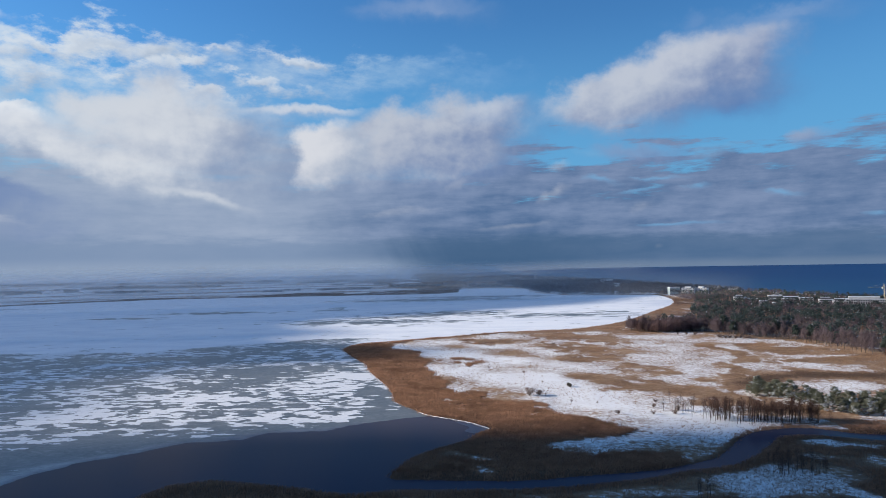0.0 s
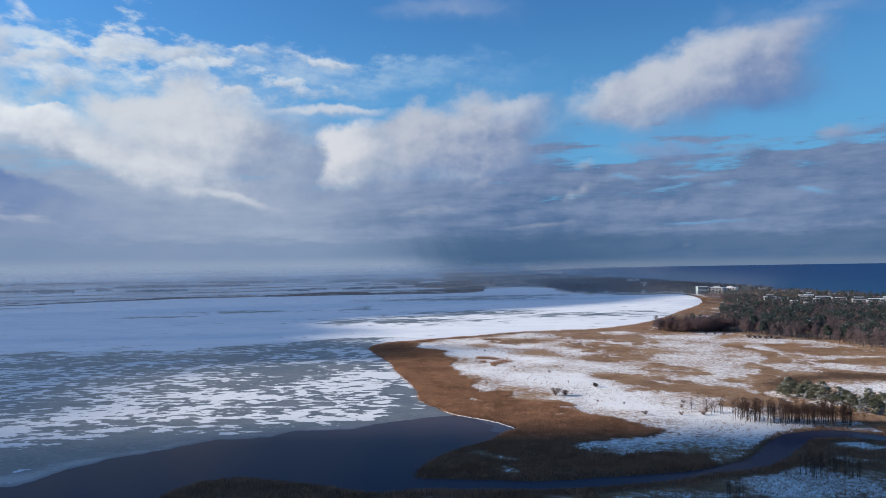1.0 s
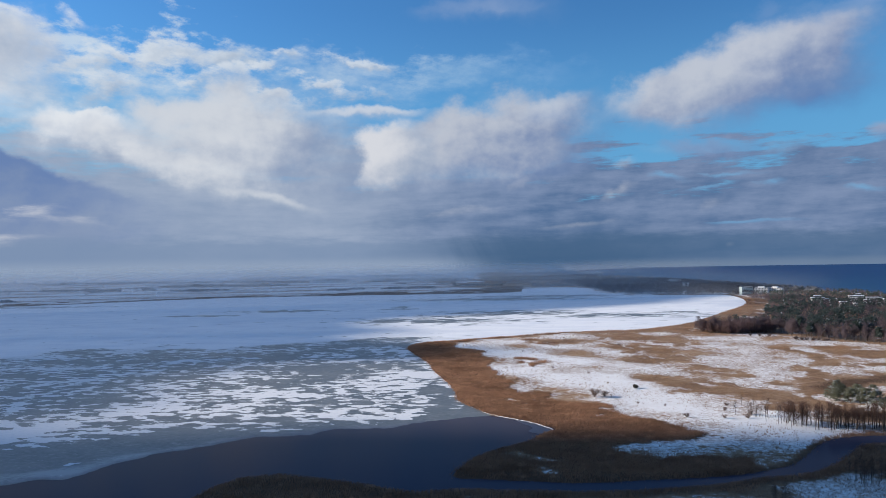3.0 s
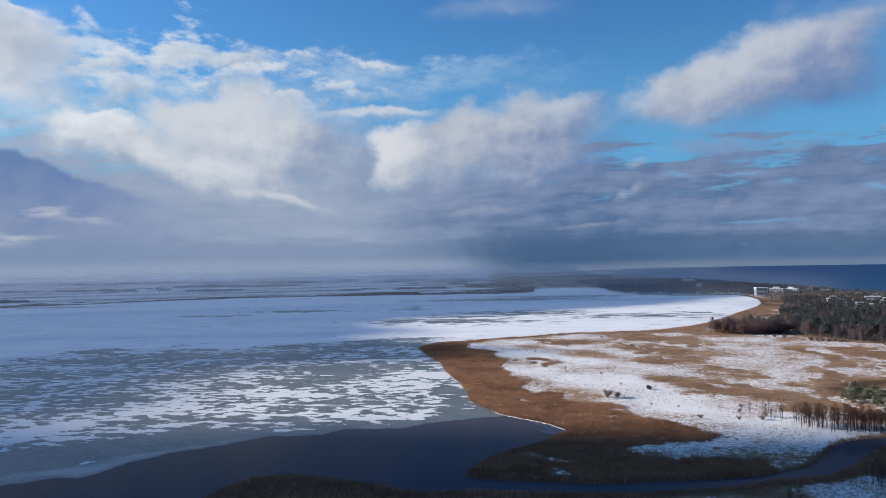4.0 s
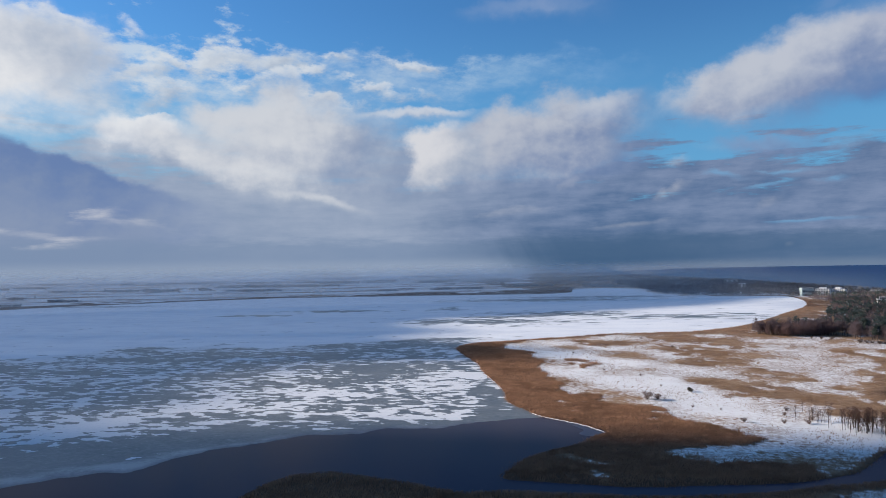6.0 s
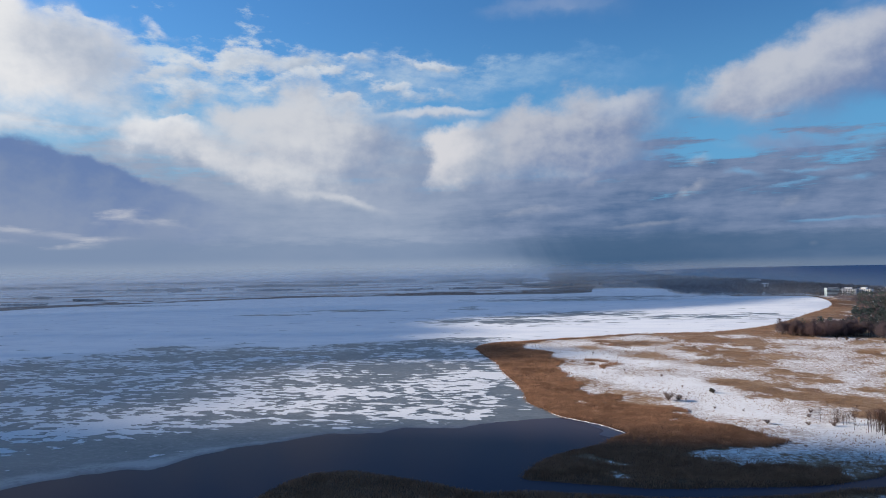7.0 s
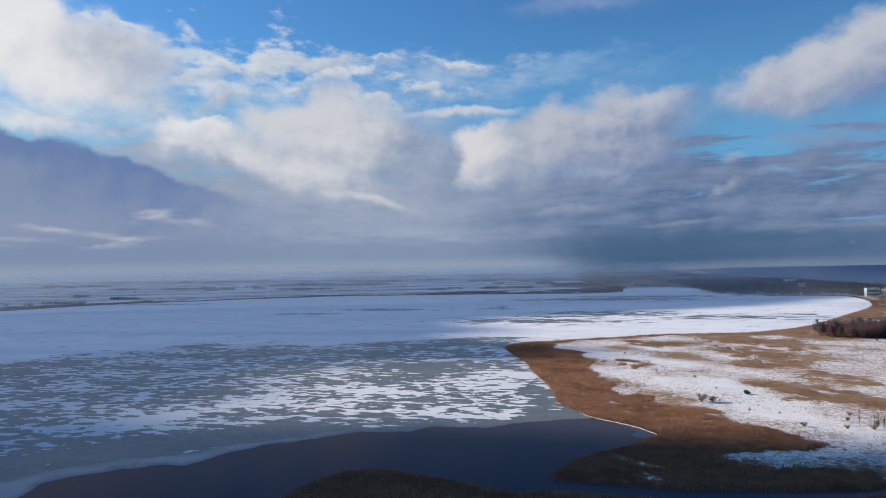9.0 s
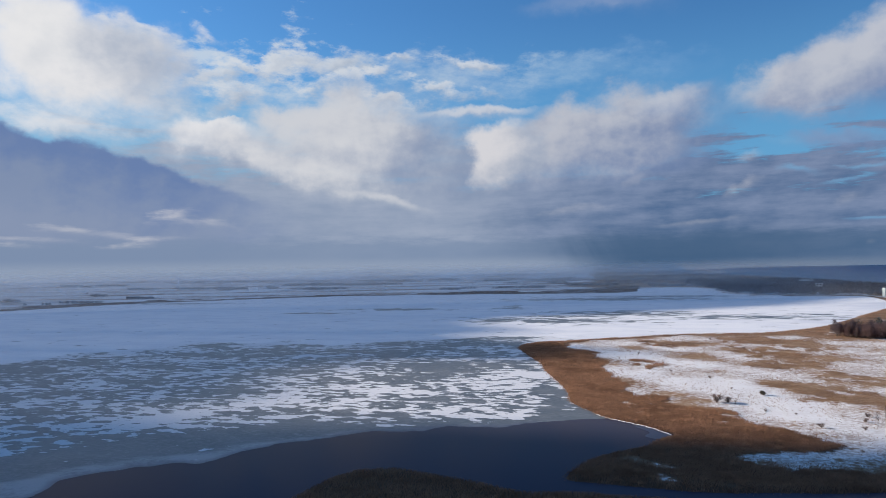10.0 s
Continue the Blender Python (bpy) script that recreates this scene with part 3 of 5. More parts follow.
def wobble(x, y, size, seed=0.0):
    """Smooth random field about -1 to 1, made of a few crossed waves."""
    rng = np.random.default_rng(int(seed * 100) + 5)
    total = np.zeros(np.shape(x))
    for octave in range(3):
        for _ in range(5):
            ang, ph = rng.uniform(0, 2 * math.pi, 2)
            k = 2 * math.pi / size * 2 ** octave * rng.uniform(0.7, 1.4)
            total += np.sin(k * (x * math.cos(ang) + y * math.sin(ang)) + ph) / 2 ** octave
    return total / 3.2


LAKE_LINE = smooth_line(EAST_SHORE + CREEK + NEAR_BANK + FAR_SHORE, True, 5)
SEA_LINE = np.vstack([smooth_line(SEA_COAST, False, 5), [(9000, 5200), (9000, -4900)]])
ICE_EDGE = smooth_line([(-420, -40), (-290, 60), (-235, 135), (-195, 205), (-165, 232), (-140, 258), (-112, 280), (-84, 293), (-50, 306), (-31, 315), (-16, 322), (0, 327)], False, 5)


def lake_depth(x, y):
    """Metres out from the lake's or creek's shore, minus on land."""
    d = line_distance(x, y, LAKE_LINE, True) * np.where(inside(x, y, LAKE_LINE), 1, -1)
    return d + np.clip(np.abs(d) / 6, 0.15, 1) * wobble(x, y, 30, 1) * np.clip(np.hypot(x, y) / 300, 1.0, 3)


def sea_depth(x, y):
    d = line_distance(x, y, SEA_LINE, False) * np.where(inside(x, y, SEA_LINE), 1, -1)
    return d + wobble(x, y, 300, 2) * 6


def blobs(x, y, rows, soft=0.5):
    """Soft ellipses: x, y, half width, half depth."""
    total = np.zeros_like(x)
    for cx, cy, rx, ry in rows:
        r = np.hypot((x - cx) / rx, (y - cy) / ry)
        total = np.maximum(total, np.clip((1 + soft - r) / (2 * soft), 0, 1))
    return total


BROWN = [(123, 670, 32, 31), (114, 559, 20, 25), (111, 514, 21, 15), (184, 739, 17, 51), (151, 614, 15, 13), (98, 600, 9, 13), (146, 453, 24, 13), (144, 525, 10, 13),
         (111, 395, 24, 13), (135, 382, 22, 15), (141, 355, 9, 15), (185, 435, 8, 60), (214, 488, 7, 36), (318, 950, 22, 50), (350, 1030, 25, 60), (395, 1130, 25, 70), (451, 1330, 24, 90)]
TAN = [(215, 429, 20, 15), (240, 420, 32, 19), (171, 378, 12, 13), (274, 536, 29, 22), (257, 480, 24, 13), (266, 575, 13, 12), (304, 499, 17, 20), (310, 440, 40, 30), (13, 504, 10, 11),
       (49, 635, 26, 14), (163, 326, 16, 10), (168, 308, 14, 8), (204, 340, 14, 7), (176, 288, 18, 7), (240, 370, 30, 20)]
HEATH = [(225, 417, 26, 10), (262, 414, 34, 11), (310, 405, 40, 13)]  # dark low heath in the meadow
SNOWY = [(181, 524, 33, 45), (167, 451, 16, 21), (208, 455, 11, 24), (254, 453, 23, 9), (269, 502, 19, 8), (224, 380, 20, 9), (161, 367, 5, 12), (199, 359, 7, 12),
         (177, 337, 13, 4), (188, 303, 10, 4), (278, 565, 19, 6), (151, 375, 5, 8)]
REED_GAPS = [(-1, 361, 5, 3), (2, 354, 4, 2.5), (8, 337, 5, 2), (44, 319, 5, 2)]  # snow between the reeds
CREEK_SNOW = [(67, 262, 22, 11), (0, 253, 7, 5), (13, 250, 6, 3), (17, 236, 6, 2), (36, 232, 11, 2), (132, 245, 6, 6), (154, 265, 11, 5), (102, 221, 26, 14), (118, 214, 9, 12), (148, 239, 5, 8),
              (145, 304, 17, 6), (55, 212, 30, 6), (27, 211, 9, 2.5), (-12, 210, 8, 2.5)]
REED_FRONT = smooth_line([(-50, 660), (-43, 595), (-24, 565), (-16, 513), (-10, 458), (4, 393), (13, 370), (32, 355), (48, 339), (56, 322), (67, 304), (80, 286), (60, 275), (45, 262), (60, 248), (95, 262), (112, 275)], False, 4)
REED_AREA = np.vstack([smooth_line([(-110, 660), (-130, 560), (-110, 400), (-60, 330), (-60, 210), (0, 222), (60, 234), (100, 250), (118, 272)], False, 3), REED_FRONT[::-1]])


WOOD_EDGE = smooth_line([(186, 722), (194, 706), (238, 700), (256, 684), (281, 628), (303, 600), (308, 547), (320, 497), (390, 420), (520, 330)], False, 4)
WOOD = np.vstack([WOOD_EDGE, [(900, 330), (860, 880), (770, 1250), (745, 1500), (720, 1800), (700, 2250), (520, 2000), (500, 1600), (520, 1440), (470, 1290), (400, 1090), (325, 905), (262, 775), (210, 745)]])
SNOW_BAND = smooth_line([(-30, 600), (20, 520), (45, 440), (70, 380), (95, 335), (105, 300)], False, 4)

BROWN_BAND = smooth_line([(87, 429), (104, 395), (125, 378), (140, 361), (148, 345), (159, 333), (165, 310), (176, 294)], False, 4)
HOLLOW = smooth_line([(150, 355), (167, 396), (191, 448), (214, 491), (224, 542), (217, 582)], False, 4)
SEDGE = smooth_line([(176, 395), (203, 417), (230, 423), (263, 410), (340, 395)], False, 4)
UPPER_TAN = smooth_line([(257, 576), (265, 526), (276, 492), (311, 485), (360, 470)], False, 4)
def sedge_at(x, y):
    """Dark low sedge in the wet hollow of the meadow, 0 to 1."""
    d = line_distance(x, y, SEDGE) + 3 * wobble(x, y, 26, 58)
    return np.maximum(np.clip(1.3 - d / 11, 0, 1), blobs(x, y, HEATH, 0.6))


NORTH_BANK = smooth_line(CREEK[6:15], False, 4)
BANK_AREA = np.array([*CREEK[6:15], (175, 300), (160, 306), (110, 312), (84, 300)], float)


def plan(x, y):
    """Snow cover, reed cover (both 0 to 1) and depth of water at points of the ground."""
    r = np.hypot(x, y)
    lake, sea = lake_depth(x, y), sea_depth(x, y)
    shore = np.clip(1 - (-lake - 7 - 5 * wobble(x, y, 60, 3)) / 8, 0, 1)  # thin belt along the shores
    belt = np.clip(1 - (-lake - 20) / 20, 0, 1) * (y > 600) * (x > -90) * (y < 1200)
    reed = np.maximum(shore, belt * np.clip((x - 50) / 60, 0.0, 1))
    edge = line_distance(x, y, REED_FRONT) * np.where(inside(x, y, REED_AREA), 1, -1)
    reed = np.maximum(reed, np.clip(0.5 + (edge + 6 * wobble(x, y, 40, 4) + 3 * wobble(x, y, 13, 57)) / 9, 0, 1))
    near = (y < 233) & (x < 60) & (lake < 0)
    reed = np.where(near, np.maximum(reed, 0.9), reed)
    wx, wy = x + 12 * wobble(x, y, 40, 5) + 5 * wobble(x, y, 14, 12), y + 16 * wobble(x, y, 50, 13) + 5 * wobble(x, y, 14, 14)
    reed = np.maximum(reed, np.clip(blobs(wx, wy, BROWN + TAN, 0.7) * (0.85 + 0.35 * wobble(x, y, 30, 15)), 0, 1))
    for line, wide in ((BROWN_BAND, 10), (HOLLOW, 6), (SEDGE, 15), (UPPER_TAN, 16)):
        reed = np.maximum(reed, np.clip(1.3 - (line_distance(x, y, line) + 3.5 * wobble(x, y, 28, 53)) / wide, 0, 0.95))
    south = (y < 262) & (x > 30) & (lake < 0)
    reed = np.where(south, np.maximum(reed, 0.85 + 0.3 * wobble(x, y, 40, 6)), reed)
    white = blobs(x + (wx - x) * 0.3, y + (wy - y) * 0.3, SNOWY + CREEK_SNOW + REED_GAPS, 0.5)
    reed = np.clip(reed - 1.2 * white, 0, 1)
    reed = np.where((y < 300) & (x > -40), np.maximum(reed, np.clip(1 - (-lake - 5) / 4, 0, 1)), reed)
    bare = (x > 78) & (x < 166) & (y > 240) & (y < 310) & (line_distance(x, y, NORTH_BANK) < 30) & inside(x, y, BANK_AREA)
    reed = np.where(bare, np.minimum(reed, np.clip(1 - (-lake - 1.2) / 1.5, 0, 1)), reed)
    reed = np.maximum(reed, blobs(wx, wy, HEATH, 0.6))
    band = np.clip(1.4 - line_distance(x, y, SNOW_BAND) / 28, 0, 1)
    snow = np.clip(0.655 + 0.19 * wobble(x, y, 90, 7) + 0.3 * band - 0.8 * reed, 0, 1)
    far = (r > 1250) & ~((x > 330) & (y < 1700))
    snow = np.where(far, 0.78 + 0.3 * wobble(x, y * 3, 700, 8) + 0.3 * wobble(x * 0.4, y * 3, 240, 54), snow)
    snow = np.where(far & (y > 2250) & (x > -160 + 90 * wobble(x, y, 400, 55)), 0.3 + 0.2 * wobble(x, y * 3, 260, 56), snow)
    reed = np.where(far & (lake > -190 + 60 * wobble(x, y, 300, 19) + 90 * (x < -560)) & (x < 60), 1.0, np.where(far, 0, reed))
    snow = np.where(far & (reed > 0.5), 0.32 + 0.25 * wobble(x, y * 4, 300, 20), snow)
    snow = np.where(inside(x, y, WOOD), snow * 0.45, snow)
    return np.clip(snow, 0, 1), reed, lake, sea


AZ = np.radians(np.concatenate([np.arange(-56, 40, 0.2), np.arange(40, 304, 4.0)]))
RAD = np.concatenate([[-0.02, 8, 20, 35, 48], np.geomspace(60, 4900, 350)])


def polar_sheet(name, keep, height, attrs, mat, every=1):
    """A sheet on rings round the middle; keep: which corners matter."""
    keep, height = keep[::every, ::every], height[::every, ::every]
    na, nr = keep.shape
    a, r = np.meshgrid(AZ[::every], RAD[::every], indexing="ij")
    x, y = r * np.sin(a), r * np.cos(a)
    z = height + lifted(r, (a + math.pi) % (2 * math.pi) - math.pi)
    i, j = np.meshgrid(np.arange(na), np.arange(nr - 1), indexing="ij")
    i2 = (i + 1) % na
    faces = np.stack([i * nr + j, i2 * nr + j, i2 * nr + j + 1, i * nr + j + 1], -1).reshape(-1, 4)
    k = keep.ravel()
    faces = faces[k[faces].any(1)]
    used = np.unique(faces)
    back = np.zeros(na * nr, int)
    back[used] = np.arange(len(used))
    verts = np.stack([x, y, z], -1).reshape(-1, 3)[used]
    faces = back[faces][:, ::-1]
    me = bpy.data.meshes.new(name)
    me.vertices.add(len(verts)), me.loops.add(faces.size), me.polygons.add(len(faces))
    me.vertices.foreach_set("co", verts.ravel())
    me.loops.foreach_set("vertex_index", faces.ravel())
    me.polygons.foreach_set("loop_start", np.arange(0, faces.size, 4))
    me.polygons.foreach_set("use_smooth", np.ones(len(faces), bool))
    me.update(calc_edges=True)
    for key, value in attrs.items():
        at = me.attributes.new(key, "FLOAT", "POINT")
        at.data.foreach_set("value", value.ravel()[used].astype(np.float32))
    me.materials.append(mat)
    return new(name, me)


GA, GR = np.meshgrid(AZ, RAD, indexing="ij")
GX, GY = GR * np.sin(GA), GR * np.cos(GA)
SNOW, REED, LAKE_D, SEA_D = plan(GX, GY)
wet = np.maximum(LAKE_D, SEA_D)
land_z = np.where(wet < 0, np.clip(-wet * 0.22, 0, 0.55), np.clip(-wet * 0.3, -2.0, 0)) + np.where(wet < -3, 0.12 * wobble(GX, GY, 25, 9), 0)
ground = polar_sheet("ground", np.ones_like(GX, bool), land_z, {"snow": SNOW, "dark": np.where(GR > 1250, REED, np.maximum(REED * np.where((GX > 75) & (GY > 285), 0.3, 0.95), sedge_at(GX, GY)))}, GROUND)
tagged(ground, "snowy marsh meadow with brown reed and dead grass beside the lake", "ground", kind="structure")

# lake: open water and creek, the ice on it
water = polar_sheet("lake_water", (LAKE_D > -40) & (GR < 2600), np.zeros_like(GX), {}, LAKE, 3)
tagged(water, "dark open water of the lake and its creek", "water", kind="structure")
sea = polar_sheet("sea", SEA_D > -30, np.full_like(GX, 0.0), {"shallow": np.clip(1 - SEA_D / 1100, 0, 1)}, SEA)
tagged(sea, "dark blue open sea reaching to the skyline", "water", kind="structure")
ice_line = np.vstack([ICE_EDGE, [(70, 420), (80, 660), (330, 760), (700, 1400), (700, 2400), (-2500, 2400), (-2500, -300), (-420, -300)]])
ice_in = line_distance(GX, GY, ICE_EDGE) * np.where(inside(GX, GY, ice_line), 1, -1) + 2.5 * wobble(GX, GY, 40, 10)
skim_w = (4 + 13 * np.clip((-100 - GX) / 55, 0, 1)) * np.clip((-20 - GX) / 20, 0, 1) * np.clip(0.8 + 0.5 * wobble(GX, GY, 70, 51), 0.2, 1.4)  # pale new ice outside the old edge
DARK_ICE = [(-186, 1187, 20, 40), (-23, 1482, 162, 45), (-62, 980, 47, 12), (177, 966, 62, 30), (10, 1040, 70, 40), (-383, 1142, 74, 24),
            (-485, 1038, 41, 12), (-95, 900, 80, 38), (-971, 1361, 93, 25), (252, 1028, 28, 10), (97, 1599, 131, 40)]
bare_rim = 30 * np.clip((-92 - GX) / 60, 0, 1) + 16 * np.clip((GX + 52) / 16, 0, 1)  # grey ice without snow next to the water
DRIFTS = [(-112, 398, 26, 22), (-75, 318, 30, 16), (-40, 470, 14, 34), (-200, 330, 36, 16), (-150, 300, 22, 12), (-60, 560, 12, 40)]  # where the snow lies closer
cover_f = np.interp(np.clip(ice_in - bare_rim, -5, 400), [-5, 1, 4, 30, 75, 105, 150, 250, 330, 400], [0.0, 0.1, 0.42, 0.45, 0.45, 0.42, 0.38, 0.36, 0.38, 0.43]) + 0.07 * wobble(GX, GY, 110, 16) + 0.1 * blobs(GX, GY, DRIFTS, 0.8) + 0.05 * np.clip((-110 - GX) / 80, 0, 1)
smooth_zone = np.clip((GR - (668 + 18 * wobble(GX, GY, 260, 52)) + 40 * wobble(GX, GY, 150, 11)) / 45, 0, 1)
cover_f = cover_f * (1 - smooth_zone) + 1.15 * smooth_zone
streak_f = np.clip(blobs(GX + 25 * wobble(GX, GY, 90, 17), GY + 10 * wobble(GX, GY, 60, 18), DARK_ICE, 1.35), 0, 1)
cover_f = np.where((LAKE_D < 30) & (GY < 600) & (GY > 420), cover_f + 0.1, cover_f)
ice = polar_sheet("lake_ice", (ice_in + skim_w > -6) & (LAKE_D > -12) & (GR < 2600), np.clip((ice_in + skim_w) * 0.03, -0.4, 0.06),
                  {"cover": cover_f, "streak": streak_f, "skim": np.clip((1.0 - ice_in) / 3, 0, 1) * np.clip(skim_w / 3, 0, 1), "rim": np.where(skim_w > 2, np.clip((ice_in + skim_w + 1) / 7, 0, 1), 1.0)}, ICE)
tagged(ice, "frozen lake, grey ice with drifted white snow", "ice", kind="structure")

# ---------------------------------------------------------------- clouds that stand over the south, between the sun and the lake
CLOUD = plain("cloud_vapour", (0.8, 0.8, 0.82), 1.0, 0.08, 0.004)


def thin_cloud(name, clearness):
    """Cloud that lets a part of the sunlight through."""
    m = plain(name, (0.8, 0.8, 0.82), 1.0, 0.08, 0.004)
    n = Nodes(m.node_tree)
    clear, both = n.add("ShaderNodeBsdfTransparent"), n.add("ShaderNodeMixShader")
    both.inputs[0].default_value = clearness
    n.put(both.inputs[1], m.node_tree.nodes["Principled BSDF"].outputs[0])
    n.put(both.inputs[2], clear.outputs[0])
    n.put(m.node_tree.nodes["Material Output"].inputs[0], both.outputs[0])
    return m


THIN, VEIL = thin_cloud("thin_cloud_vapour", 0.35), thin_cloud("veil_of_cloud", 0.78)



def cumulus(shade_x, shade_y, along, across, height, seed, label, mat=THIN):
    """A flat-based heap cloud whose shade falls round the given place of the ground."""
    bm = bmesh.new()
    bmesh.ops.create_icosphere(bm, subdivisions=4, radius=1.0)
    thick = 45.0
    for vert in bm.verts:
        c = vert.co.copy()
        k = 1 + 0.13 * noise.fractal(c * 3.0 + Vector((seed, 0, 0)), 1.0, 2.0, 5)
        c *= k
        vert.co = Vector((c.x * along, c.y * across, max(c.z, -0.3) * thick * (1.4 if c.z > 0 else 1)))
    reach = height / math.tan(radians(SUN_EL))
    flat = Vector((SUN_WAY.x, SUN_WAY.y)).normalized()
    me = bpy.data.meshes.new("cumulus_cloud")
    bm.to_mesh(me), bm.free()
    for p in me.polygons:
        p.use_smooth = True
    me.materials.append(mat)
    ob = new("cumulus_cloud", me)
    ob.location = (shade_x + flat.x * reach, shade_y + flat.y * reach, height)
    ob.rotation_euler = (0, 0, math.atan2(flat.y, flat.x))
    return tagged(ob, label, "cloud", kind="structure")


cumulus(145, -171, 760, 455, 2000, 3, "broad grey heap cloud shading the near bank", CLOUD)
cumulus(490, 810, 200, 235, 2000, 13, "thin grey heap cloud shading the coastal wood", VEIL)

cumulus(565, 1180, 150, 165, 2000, 17, "thin grey heap cloud shading the houses on the coast", VEIL)


def cloud_bank(outline, height, label, mat=THIN):
    """A wide flat-based bank of cloud whose shade falls on the given outline of the ground."""
    reach = height / math.tan(radians(SUN_EL))
    flat = Vector((SUN_WAY.x, SUN_WAY.y)).normalized() * reach
    line = smooth_line(outline, True, 6)
    line = line + 14 * np.stack([wobble(line[:, 0], line[:, 1], 160, 24), wobble(line[:, 0], line[:, 1], 160, 25)], -1)
    mid = np.array([-2500.0, 600.0])
    bm = bmesh.new()
    rings = []
    for inner, rise in ((1.0, 0.0), (0.985, 6.0), (0.93, 14.0), (0.8, 22.0), (0.5, 30.0)):
        ring = mid + (line - mid) * inner
        bump_z = rise * (1 + 0.3 * wobble(ring[:, 0], ring[:, 1], 400, 26))
        rings.append([bm.verts.new((px + flat.x, py + flat.y, height + pz)) for (px, py), pz in zip(ring, bump_z)])
    n = len(line)
    for a, c in zip(rings, rings[1:]):
        for k in range(n):
            bm.faces.new((a[k], a[(k + 1) % n], c[(k + 1) % n], c[k]))
    for ring, pz in ((rings[-1], 32.0), (rings[0], 0.0)):
        hub = bm.verts.new((mid[0] + flat.x, mid[1] + flat.y, height + pz))
        for k in range(n):
            bm.faces.new((ring[k], ring[(k + 1) % n], hub))
    bmesh.ops.recalc_face_normals(bm, faces=bm.faces[:])
    me = bpy.data.meshes.new("cloud_bank")
    bm.to_mesh(me), bm.free()
    me.materials.append(mat)
    return tagged(new("cloud_bank", me), label, "cloud", kind="structure")


cloud_bank([(-900, -160), (-480, -140), (-320, -60), (-250, 150), (-225, 275), (-212, 330), (-205, 400), (-190, 460), (-145, 505), (-60, 520), (5, 546), (8, 598), (-40, 622), (-90, 640), (-140, 668), (-150, 712), (-100, 742), (-105, 790), (-160, 850), (-135, 950), (-80, 1000), (12, 1036), (70, 1100), (197, 1190), (306, 1290), (390, 1400),
            (470, 1510), (620, 1570), (720, 1750), (740, 2600), (600, 3500), (420, 4500), (100, 5200), (-700, 5300), (-2500, 5300), (-4500, 5200), (-4700, 2500), (-4500, 0), (-2500, -150)], 1650, "wide grey cloud bank shading the lake and the far shore")

# ---------------------------------------------------------------- see-through sheets added to imitate haze over the far country
def snow_veil(distance, az0, az1, high, thick, seed):
    """A thin sheet added in an arc to imitate haze: part of the light goes through, less near the ground."""
    m = plain("falling_snow", (0.92, 0.92, 0.93), 1.0, 0.03, 0.002)
    n = Nodes(m.node_tree)
    at = n.add("ShaderNodeSeparateXYZ")
    n.put(at.inputs[0], n.add("ShaderNodeNewGeometry").outputs["Position"])
    patchy = n.noise(n.add("ShaderNodeNewGeometry").outputs["Position"], 0.0016, 3.0, 0.5)
    dense = n.math("MULTIPLY", n.step(at.outputs[2], high, high * 0.15, 0.0, thick), n.step(patchy, 0.25, 0.7, 0.65, 1.25))
    dense = n.math("MULTIPLY", dense, attribute(n, "dense"))
    soft, clear, both, two = n.add("ShaderNodeBsdfTranslucent"), n.add("ShaderNodeBsdfTransparent"), n.add("ShaderNodeMixShader"), n.add("ShaderNodeMixShader")
    soft.inputs[0].default_value = (0.92, 0.92, 0.93, 1.0)
    two.inputs[0].default_value = 0.5
    n.put(two.inputs[1], m.node_tree.nodes["Principled BSDF"].outputs[0]), n.put(two.inputs[2], soft.outputs[0])
    n.put(both.inputs[0], dense), n.put(both.inputs[1], clear.outputs[0]), n.put(both.inputs[2], two.outputs[0])
    n.put(m.node_tree.nodes["Material Output"].inputs[0], both.outputs[0])
    steps, rises = 60, 8
    verts, faces, thin = [], [], []
    for k in range(steps + 1):
        a = radians(az0 + (az1 - az0) * k / steps)
        r = distance * (1 + 0.03 * math.sin(7 * a + seed))
        for j in range(rises + 1):
            verts.append((r * math.sin(a), r * math.cos(a), -3 + (high + 3) * j / rises))
            thin.append(min(1.0, 7.0 * min(k, steps - k) / steps))
    for k in range(steps):
        for j in range(rises):
            p = k * (rises + 1) + j
            faces.append((p, p + rises + 1, p + rises + 2, p + 1))
    me = bpy.data.meshes.new("snow_veil")
    me.from_pydata(verts, [], faces)
    at = me.attributes.new("dense", "FLOAT", "POINT")
    at.data.foreach_set("value", np.array(thin, np.float32))
    me.materials.append(m)
    return tagged(new("snow_veil", me), "thin see-through sheet imitating haze over the far fields", "snow shower", kind="structure")


for far, az0, az1, high, thick, seed in ((1440, -75, 24, 45, 0.2, 1), (2080, -75, 25, 60, 0.24, 0), (2700, -75, 20, 80, 0.26, 2), (3300, -75, 18, 90, 0.3, 4), (4000, -75, 17, 100, 0.4, 6), (4700, -75, 17, 120, 0.7, 8)):
    snow_veil(far, az0, az1, high, thick, seed)

# ---------------------------------------------------------------- plants
RNG = np.random.default_rng(7)


def mesh_of(name, verts, faces, mat):
    me = bpy.data.meshes.new(name)
    faces = np.asarray(faces)
    n = faces.shape[1]
    me.vertices.add(len(verts)), me.loops.add(faces.size), me.polygons.add(len(faces))
    me.vertices.foreach_set("co", np.asarray(verts, np.float32).ravel())
    me.loops.foreach_set("vertex_index", faces.ravel().astype(np.int32))
    me.polygons.foreach_set("loop_start", np.arange(0, faces.size, n, dtype=np.int32))
    me.update(calc_edges=True)
    me.materials.append(mat)
    return me


def ground_height(x, y):
    d = np.maximum(lake_depth(x, y), sea_depth(x, y))
    return np.clip(-d * 0.22, -0.3, 0.55) + lifted(np.hypot(x, y), np.arctan2(x, y))


